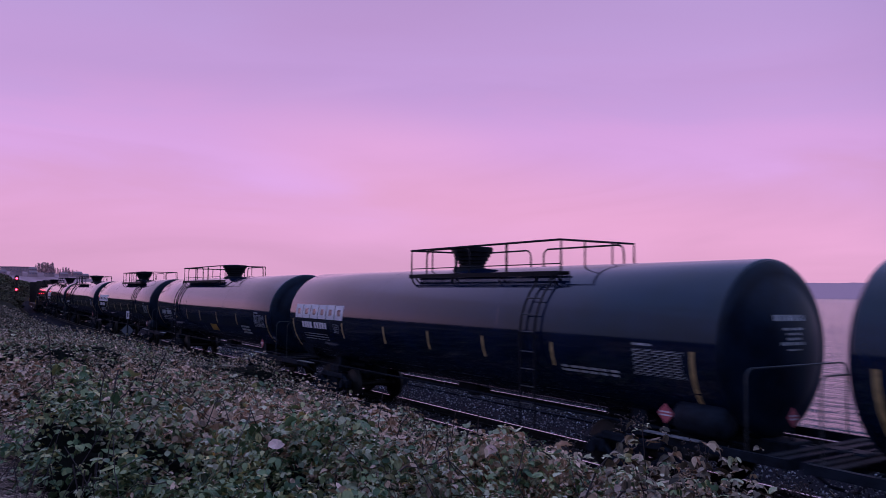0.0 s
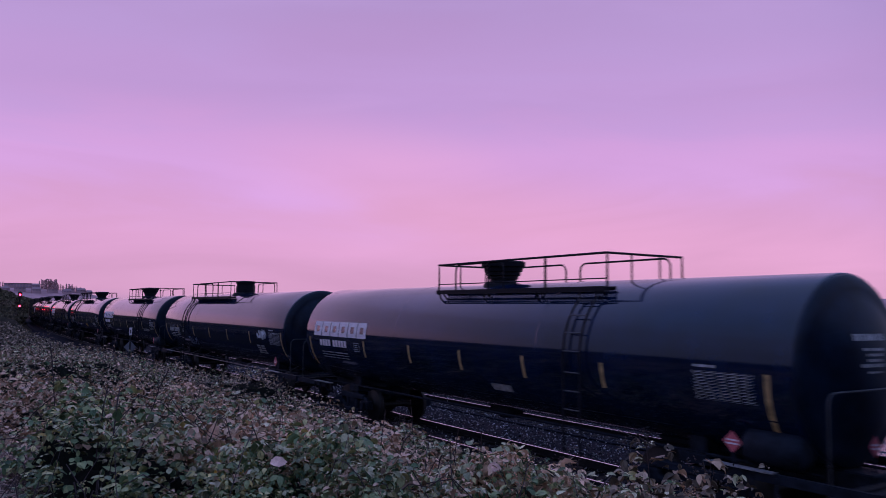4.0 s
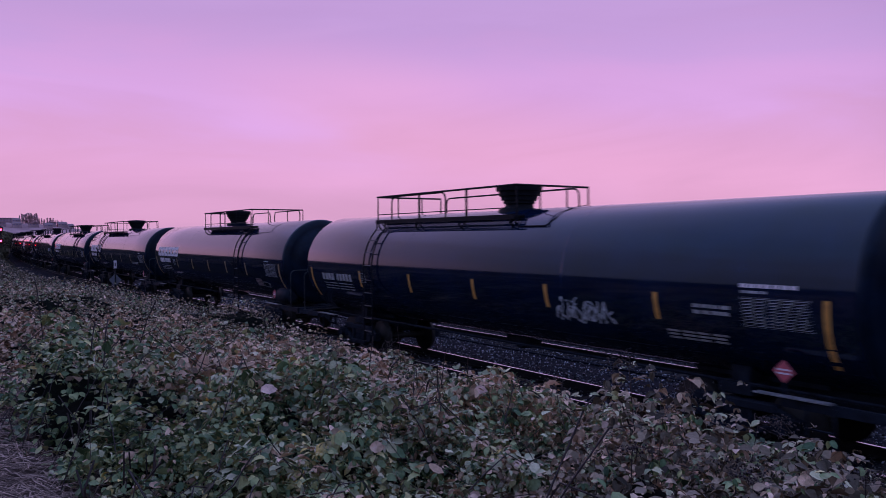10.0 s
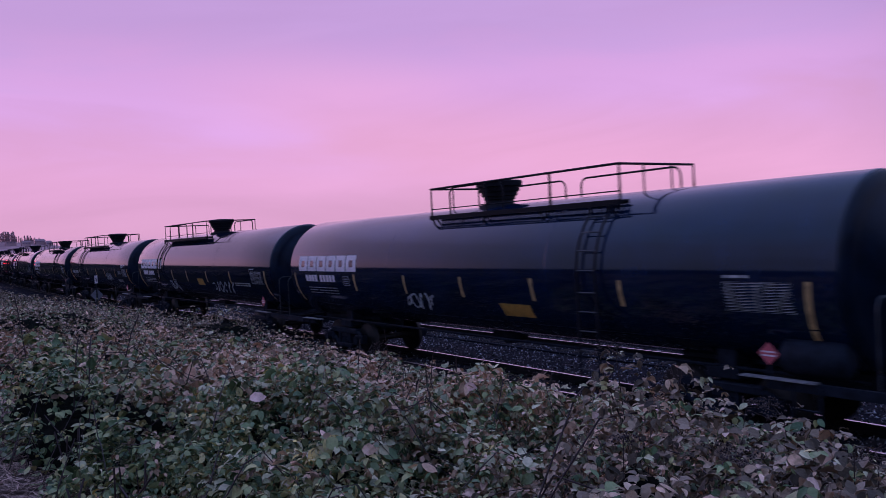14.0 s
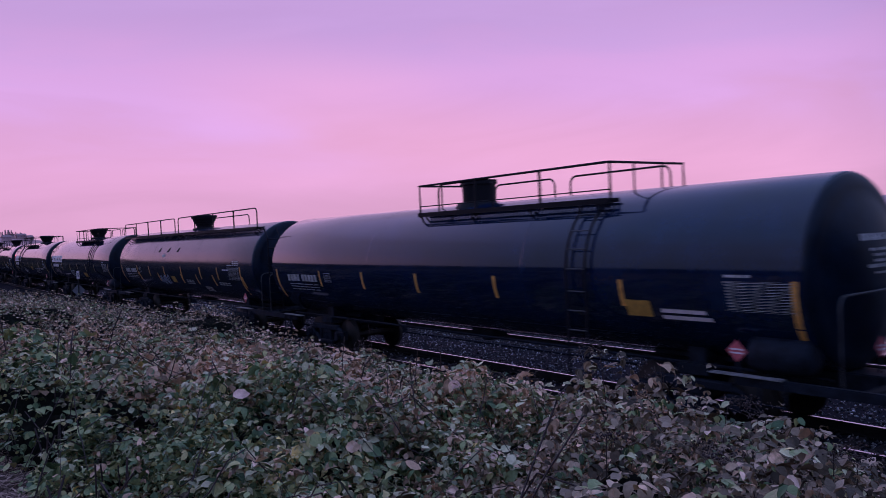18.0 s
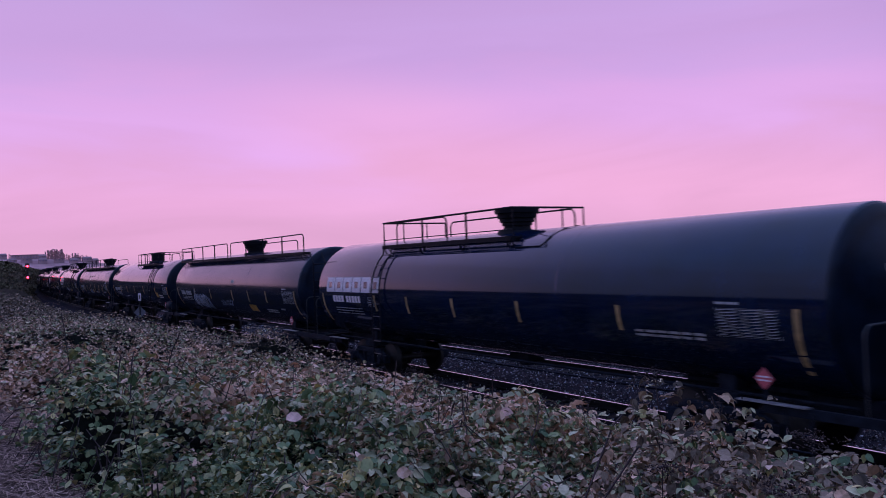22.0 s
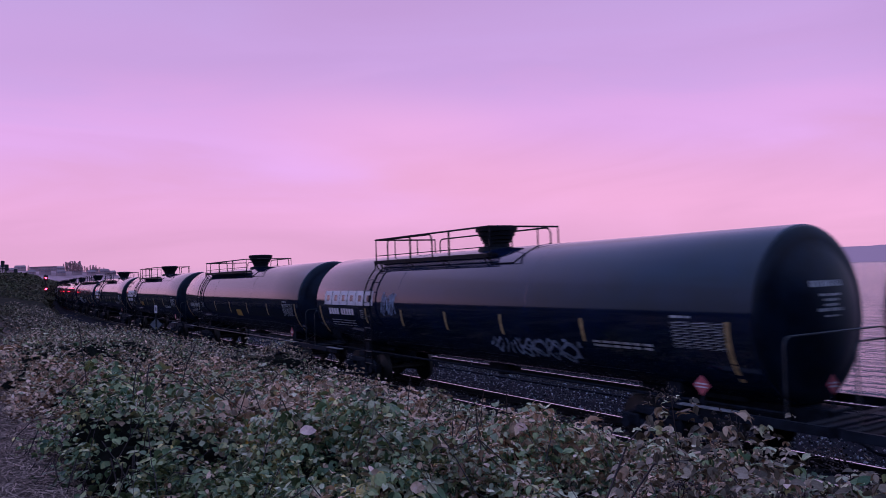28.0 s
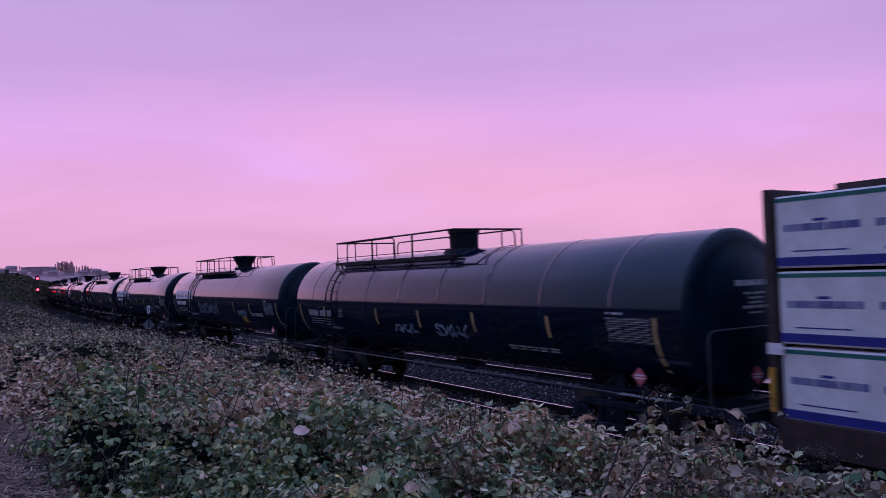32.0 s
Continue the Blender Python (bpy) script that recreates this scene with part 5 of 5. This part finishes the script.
    # dry upright stalks
    for i in range(110):
        a, d = rng.uniform(math.radians(48), math.radians(86)), rng.uniform(6.5, 21.0)
        x, y = -d * math.sin(a), d * math.cos(a)
        if y < float(bush_edge(x)) + 0.4 or y > float(bush_far(x)) - 0.1:
            continue
        z = float(bank_top(np.array([x]), np.array([y]))[0])
        h, lx, ly = rng.uniform(0.1, 0.42), rng.normal(0, 0.06), rng.normal(0, 0.06)
        part("stalk", tube(bmesh.new(), [(x, y, z - 0.3), (x + lx, y + ly, z + h * 0.5), (x + 1.6 * lx, y + 1.6 * ly, z + h)], rng.uniform(0.003, 0.007), 4), M_CANE, th)


thicket()


def seed_weeds():
    """Tall withered stalks with seed heads that stand above the brambles."""
    rng = np.random.default_rng(9)
    spots = [(-2.35, 2.62), (-2.05, 2.95), (-1.86, 2.6), (-2.5, 2.9), (-2.2, 2.4), (-1.75, 2.85), (-1.2, 2.9), (-1.0, 3.1), (-1.5, 3.3), (-0.9, 3.4), (-1.35, 2.6), (-1.6, 2.7), (-1.45, 2.95), (-1.1, 2.5), (-1.7, 3.1), (-1.3, 3.4), (-1.55, 2.45), (-1.2, 3.2), (-12.2, 6.6), (-12.6, 6.9), (-12.0, 7.0), (-13.0, 7.2), (-11.6, 6.7), (-9.0, 5.4), (-5.6, 5.2), (-7.4, 6.6), (-5.0, 6.2), (-4.2, 5.4), (-15.5, 5.0), (-18.5, 5.2), (-17, 6.4), (-20, 7), (-14, 8.3), (-3.3, 4.6), (-2.6, 4.9)]
    for x, y in spots:
        w = thing("seed_weed", "withered thin-stemmed weed with small dark seed heads", "weed", "weeds in the brambles")
        z = float(bank_top(np.array([x]), np.array([y]))[0])
        h = rng.uniform(0.03, 0.12) if x > -3 else rng.uniform(0.3, 0.6)
        lean = rng.normal(0, 0.08, 2)
        part("stem", tube(bmesh.new(), [(0, 0, -0.4), (lean[0] * 0.5, lean[1] * 0.5, h * 0.5), (lean[0], lean[1], h)], 0.002 if x > -3 else 0.006, 4), M_CANE, w)
        n = 60
        u = rng.random(n)
        q = rng.normal(0, 0.045, (n, 3)) * (1 + (x < -3))
        for j in range(4):
            a = rng.uniform(0, 6.28)
            k0, k1 = rng.uniform(0.2, 0.6) * h, rng.uniform(0.75, 1.05) * h
            part("twig", tube(bmesh.new(), [(lean[0] * 0.4, lean[1] * 0.4, k0), (lean[0] + 0.09 * math.cos(a), lean[1] + 0.09 * math.sin(a), k1)], 0.0012 if x > -3 else 0.003, 3), M_CANE, w)
        bx, by, bz = lean[0] + q[:, 0], lean[1] + q[:, 1], h * (0.55 + 0.5 * u)
        sz = rng.uniform(0.004, 0.009, n) * (1 if x > -3 else 2.2)
        ob = mesh_of("seed_head", *octa(n, rng, bx, by, bz, sz), M_CANE)
        ob.parent = w
        ob["kind"] = "stuff"
        w.matrix_basis = pose(x, y, z)


seed_weeds()
ties()
stones()


def path():
    xs = [-60 + i for i in range(72)]
    ys = [-2.6, -1.8, -0.9, 0.0, 0.45, 0.9, 1.3]
    vs = [(x, y + 0.06 * math.sin(x * 1.3), ground_z(x, y) + 0.012 + 0.015 * noise.noise((x * 1.7, y * 2.3, 0))) for x in xs for y in ys]
    n = len(ys)
    fs = [(i * n + j, (i + 1) * n + j, (i + 1) * n + j + 1, i * n + j + 1) for i in range(len(xs) - 1) for j in range(n - 1)]
    ob = smooth(part("path", (vs, [], fs), M_PATH))
    tagged(ob, "trodden path covered with dry cut grass", "path", kind="structure")
    rng = np.random.default_rng(3)
    n = 52000
    x, y = 5 - 23 * rng.random(n), rng.uniform(-1.6, 1.05, n)
    a, l = rng.normal(0.2, 0.9, n), rng.uniform(0.08, 0.3, n)
    z = np.array([ground_z(p, q) for p, q in zip(x, y)]) + rng.uniform(0.015, 0.05, n)
    ca, sa = np.cos(a), np.sin(a)
    w = 0.006
    tip = rng.normal(0.0, 0.03, n)
    v = np.stack([np.stack([x - sa * w, y + ca * w, z], -1), np.stack([x + sa * w, y - ca * w, z], -1), np.stack([x + ca * l, y + sa * l, z + tip], -1)], 1).reshape(-1, 3)
    ob = mesh_of("cut_grass", v, np.arange(3 * n).reshape(-1, 3), M_STRAW)
    tagged(ob, "dry straw-coloured cut grass strewn on the path", "grass", kind="stuff")


path()


# ---- signal, signs and the far bank ----
M_RED = glow("red_signal_lamp", (1.0, 0.012, 0.03), 38.0)
M_MAST = material("dark_mast_paint", (0.02, 0.02, 0.022), 0.6)
M_SIGN = material("grey_sign_face", (0.16, 0.16, 0.19), 0.6, vary=0.15)


def signal():
    sg = thing("railway_signal", "railway signal mast showing two red lights beside the track", "railway signal")
    part("mast", tube(bmesh.new(), [(0, 0, -0.3), (0, 0, 5.6)], 0.07, 10), M_MAST, sg)
    part("base", boxes((-0.25, 0.25, -0.25, 0.25, -0.3, 0.1), bev=0.02), M_MAST, sg)
    for z in (5.0, 3.1):
        hd = part("signal_head", boxes((0.1, 0.35, -0.32, 0.32, z - 0.5, z + 0.5), bev=0.05), M_MAST, sg, "black signal head")
        lamp = part("lamp", turned_y(0.17, 0.36), M_RED, hd, "lit red lens")
        lamp.location = (0.0, 0, z)
        vz = part("visor", visor(), M_MAST, hd)
        vz.location = (0.36, 0, z)
    part("ladder", ladder_plain(5.0), M_MAST, sg)
    sg.matrix_basis = pose(-149.6, 10.75, 0, 0, 0, 0)


def turned_y(r, x):
    bm = bmesh.new()
    return lathe_x(bm, [(x, r), (x + 0.03, r * 0.9), (x + 0.05, r * 0.5)], 16)


def visor():
    bm = bmesh.new()
    n = 10
    rows = []
    for x in (0.0, 0.25):
        rows.append([bm.verts.new((x, 0.23 * math.cos(math.pi * k / n), 0.23 * math.sin(math.pi * k / n))) for k in range(n + 1)])
    for k in range(n):
        bm.faces.new((rows[0][k], rows[1][k], rows[1][k + 1], rows[0][k + 1]))
    return bm


def ladder_plain(h):
    bm = bmesh.new()
    for y in (-0.2, 0.2):
        tube(bm, [(-0.35, y, 0), (-0.2, y, h)], 0.02, 4)
    for i in range(14):
        z = 0.3 + i * 0.34
        tube(bm, [(-0.34 + 0.03 * z, -0.2, z), (-0.34 + 0.03 * z, 0.2, z)], 0.014, 4)
    return bm


signal()

sign = thing("trackside_sign", "thin trackside post with white plate and grey diamond sign", "sign")
part("post", tube(bmesh.new(), [(0, 0, -0.5), (0, 0, 2.15)], 0.035, 8), M_MAST, sign)
part("plate", boxes((0.03, 0.05, -0.08, 0.08, 1.6, 2.06), bev=0.004), M_WHITE, sign, "small white plate")
part("plate_mark", boxes((0.052, 0.055, -0.025, 0.025, 1.72, 1.94)), M_MAST, sign, "dark bar")
dm = part("diamond_sign", diamond(0, 0, 0, 0.38), M_SIGN, sign, "grey diamond sign seen from behind")
dm.matrix_local = pose(-0.05, 0, 0.92, 0, 0, 62)
sign.matrix_basis = pose(-48.1, 9.26, 0.0, 0, 0.5, -8)


def far_poles():
    for y, z0, z1 in ((5.5, 5.8, 9.3), (6.25, 5.8, 8.5), (7.9, 5.3, 7.5)):
        p = thing("crossing_signal", "small dark signal post standing on the far bank", "signal post", "signal posts on the bank")
        part("post", tube(bmesh.new(), [(0, 0, z0 - 1.5), (0, 0, z1)], 0.09, 8), M_MAST, p)
        part("head", boxes((-0.2, 0.25, -0.35, 0.35, z1 - 1.2, z1 + 0.1), bev=0.06), M_MAST, p)
        part("arm", boxes((-0.06, 0.06, -0.5, 0.5, z1 - 1.6, z1 - 1.45)), M_MAST, p)
        p.matrix_basis = pose(-190, y, 0)


far_poles()
# haze of distance is put into these pale pinkish base colours
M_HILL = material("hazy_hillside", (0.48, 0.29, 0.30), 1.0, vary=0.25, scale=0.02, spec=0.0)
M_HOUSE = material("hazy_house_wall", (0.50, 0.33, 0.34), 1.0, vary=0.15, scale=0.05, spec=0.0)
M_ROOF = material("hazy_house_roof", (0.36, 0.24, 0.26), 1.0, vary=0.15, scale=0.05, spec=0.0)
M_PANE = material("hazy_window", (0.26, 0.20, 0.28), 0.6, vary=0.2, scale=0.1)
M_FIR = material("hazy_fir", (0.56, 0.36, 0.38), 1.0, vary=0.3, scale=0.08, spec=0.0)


def ridge(y):
    return float(np.interp(y, [-900, -300, -60, 36, 100, 125, 176, 204, 230, 260, 300], [44, 38, 36, 34, 31, 30, 26, 22, 17, 8, -6]))


def hill():
    xs = [-1100, -1200, -1300, -1400, -1500, -1900]
    k = [0.0, 0.3, 0.7, 1.0, 1.05, 1.05]
    ys = list(range(-900, 324, 12))
    vs = [(x, y, (ridge(y) + 2 * noise.noise((y * 0.03, x * 0.02, 0))) * q - 5 * (1 - q)) for x, q in zip(xs, k) for y in ys]
    n = len(ys)
    fs = [(i * n + j, i * n + j + 1, (i + 1) * n + j + 1, (i + 1) * n + j) for i in range(len(xs) - 1) for j in range(n - 1)]
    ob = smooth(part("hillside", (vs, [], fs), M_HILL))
    tagged(ob, "distant hazy hillside with houses above the sea", "hill", kind="structure")


hill()


def house(y, x, w, h, floors, flat=True):
    hs = thing("house", "distant hazy flat-roofed house on the hillside" if flat else "distant hazy house with a pitched roof", "house", "houses on the hill")
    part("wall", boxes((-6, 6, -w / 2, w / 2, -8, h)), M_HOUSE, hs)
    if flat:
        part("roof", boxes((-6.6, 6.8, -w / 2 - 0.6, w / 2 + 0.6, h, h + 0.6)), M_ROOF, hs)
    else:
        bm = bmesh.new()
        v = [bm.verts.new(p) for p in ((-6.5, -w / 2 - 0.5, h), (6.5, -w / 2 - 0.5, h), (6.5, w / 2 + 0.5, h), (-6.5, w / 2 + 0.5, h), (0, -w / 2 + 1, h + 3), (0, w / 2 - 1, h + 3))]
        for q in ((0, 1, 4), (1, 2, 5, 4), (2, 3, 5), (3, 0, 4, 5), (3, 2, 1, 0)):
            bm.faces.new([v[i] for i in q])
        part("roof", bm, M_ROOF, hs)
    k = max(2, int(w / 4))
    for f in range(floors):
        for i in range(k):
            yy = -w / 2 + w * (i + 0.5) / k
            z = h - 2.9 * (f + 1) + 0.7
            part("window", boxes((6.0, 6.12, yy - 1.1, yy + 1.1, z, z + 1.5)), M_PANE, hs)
    hs.matrix_basis = pose(x, y, ridge(y) * min(1, (-x - 1100) / 300), 0, 0, 0)


rngh = random.Random(17)
for y, x, w, h, fl, flat in ((103, -1398, 26, 6.5, 2, True), (122, -1395, 12, 5.0, 1, False), (64, -1390, 16, 5.5, 1, False), (40, -1395, 14, 5.0, 1, False), (84, -1396, 13, 5.5, 1, True),
                             (186, -1380, 14, 5.5, 1, False), (170, -1375, 12, 6, 1, True), (197, -1370, 9, 4.5, 1, False), (52, -1340, 13, 5.5, 1, False), (95, -1330, 15, 5.5, 1, True),
                             (140, -1335, 14, 5.5, 1, True), (116, -1320, 12, 5.0, 1, False), (160, -1330, 12, 5.0, 1, False), (20, -1390, 13, 5.5, 1, True), (75, -1310, 11, 5, 1, False), (2, -1380, 14, 5, 1, False)):
    house(y, x, w, h, fl, flat)


def fir_mesh(seed):
    rng = random.Random(seed)
    bm = bmesh.new()
    tube(bm, [(0, 0, -2), (0, 0, 8), (0.1, 0, 13)], 0.2, 5)
    for i in range(260):
        z = 1.0 + 12.5 * rng.random() ** 0.8
        r = (1.9 - 1.55 * z / 13.5) * rng.uniform(0.35, 1.1)
        a = rng.uniform(0, 6.28)
        p = Vector((r * math.cos(a), r * math.sin(a), z - 0.3 * r))
        s = rng.uniform(0.6, 1.1)
        vs = [bm.verts.new(p + Vector((rng.uniform(-s, s), rng.uniform(-s, s), rng.uniform(-s, s)))) for _ in range(3)]
        bm.faces.new(vs)
    return bm


FIRS = []
for k in range(3):
    t = thing("fir_tree", "tall slim hazy conifer on the distant ridge", "tree", "conifers on the ridge")
    bm = fir_mesh(k)
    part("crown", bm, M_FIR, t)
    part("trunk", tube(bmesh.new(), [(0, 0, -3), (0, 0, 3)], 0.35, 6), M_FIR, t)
    FIRS.append(t)
rngt = random.Random(8)
spots = [128 + 2.6 * i + rngt.uniform(-0.8, 0.8) for i in range(24)] + [136, 139, 142, 146, 150, 153, 172, 176, 46, 58, 30, 12, -8, 190, 76]
for i, y in enumerate(spots):
    s = rngt.uniform(0.75, 1.15) * ((1.15 if 127 < y < 156 else 0.8) if 127 < y < 195 else 0.6)
    m = pose(-1405 + rngt.uniform(-8, 8), y, ridge(y) - 0.5, 0, 0, rngt.uniform(0, 360))
    ob = FIRS[i] if i < 3 else copy_thing(FIRS[i % 3], m)
    ob.matrix_basis = m @ Matrix.Scale(s, 4)


M_GROWTH = material("withered_bank_growth", (0.15, 0.105, 0.075), 0.9, vary=0.6, scale=0.35, per_island=0.75, spec=0.1, second=(0.12, 0.12, 0.065))


def shrubs():
    """Dark bushes that stand behind the far cars and on the bank."""
    rng = np.random.default_rng(31)
    c = np.array([(-230, 30, 2.2, 3.5), (-245, 33, 1.5, 3.0), (-215, 27.5, 1.0, 2.2), (-165, 8.5, 2.8, 2.0), (-172, 6.0, 4.2, 2.0), (-140, 9.5, 0.8, 1.2), (-180, 3.0, 5.6, 2.2), (-150, 4.0, 3.6, 1.8), (-128, 7.0, 1.2, 1.4)])
    for cx, cy, cz, r in c:
        k = 600
        d = rng.normal(0, 1, (k, 3))
        d /= np.linalg.norm(d, axis=1)[:, None]
        d *= (r * rng.uniform(0.5, 1.0, k) ** 0.5 * (1 + 0.25 * np.sin(5 * d[:, 0] + 3 * d[:, 1])))[:, None]
        p = d * np.array([1.2, 1.2, 0.7]) + np.array([cx, cy, cz])
        q = rng.normal(0, 0.22, (k, 3, 3))
        ob = mesh_of("shrub", (p[:, None] + q).reshape(-1, 3), np.arange(3 * k).reshape(-1, 3), M_GROWTH)
        tagged(ob, "dark leafy shrub on the bank beside the line", "shrub", "shrubs on the bank")


shrubs()


def bank_growth():
    """Rough grass and low growth on the far bank."""
    rng = np.random.default_rng(77)
    n = 170000
    x = -30 - 270 * rng.random(n) ** 1.2
    swing = np.array([line_y(a) for a in x])
    y = np.where(x > -66, rng.uniform(-14, 0.9, n), swing + rng.uniform(-16, 8.1, n))
    n = len(x)
    z = np.array([ground_z(a, b) for a, b in zip(x, y)]) + 0.5 * np.clip(vnoise(x, y, 4.0, 8), 0, 1)
    sc = 0.05 + 0.0011 * -x
    p = rng.normal(0, 1, (n, 3, 3)) * (sc * rng.uniform(0.5, 1.1, n))[:, None, None] * np.array([0.8, 0.8, 0.6])
    v = (p + np.stack([x, y, z + 0.1], -1)[:, None]).reshape(-1, 3)
    ob = mesh_of("bank_growth", v, np.arange(3 * n).reshape(-1, 3), M_GROWTH)
    tagged(ob, "rough green and brown growth covering the far bank", "undergrowth", kind="stuff")


bank_growth()


def motions():
    every = [i * 1.0 for i in range(33)]
    for car, first in CARS:
        walk(car, [(t, car_pose(first - travel(t))) for t in every])
    for pk, x, y, z, turn in LOAD:
        walk(pk, [(t, car_pose(LUMBER_X - travel(t)) @ pose(x, y, z, 0, 0, turn)) for t in every])
    turns = [i / 15 for i in range(481)]
    for ob, car, dx in WHEELSETS:
        walk(ob, [(t, pose(dx, 0, 0.46, 0, -math.degrees(travel(t) / 0.46), 0)) for t in turns])


motions()
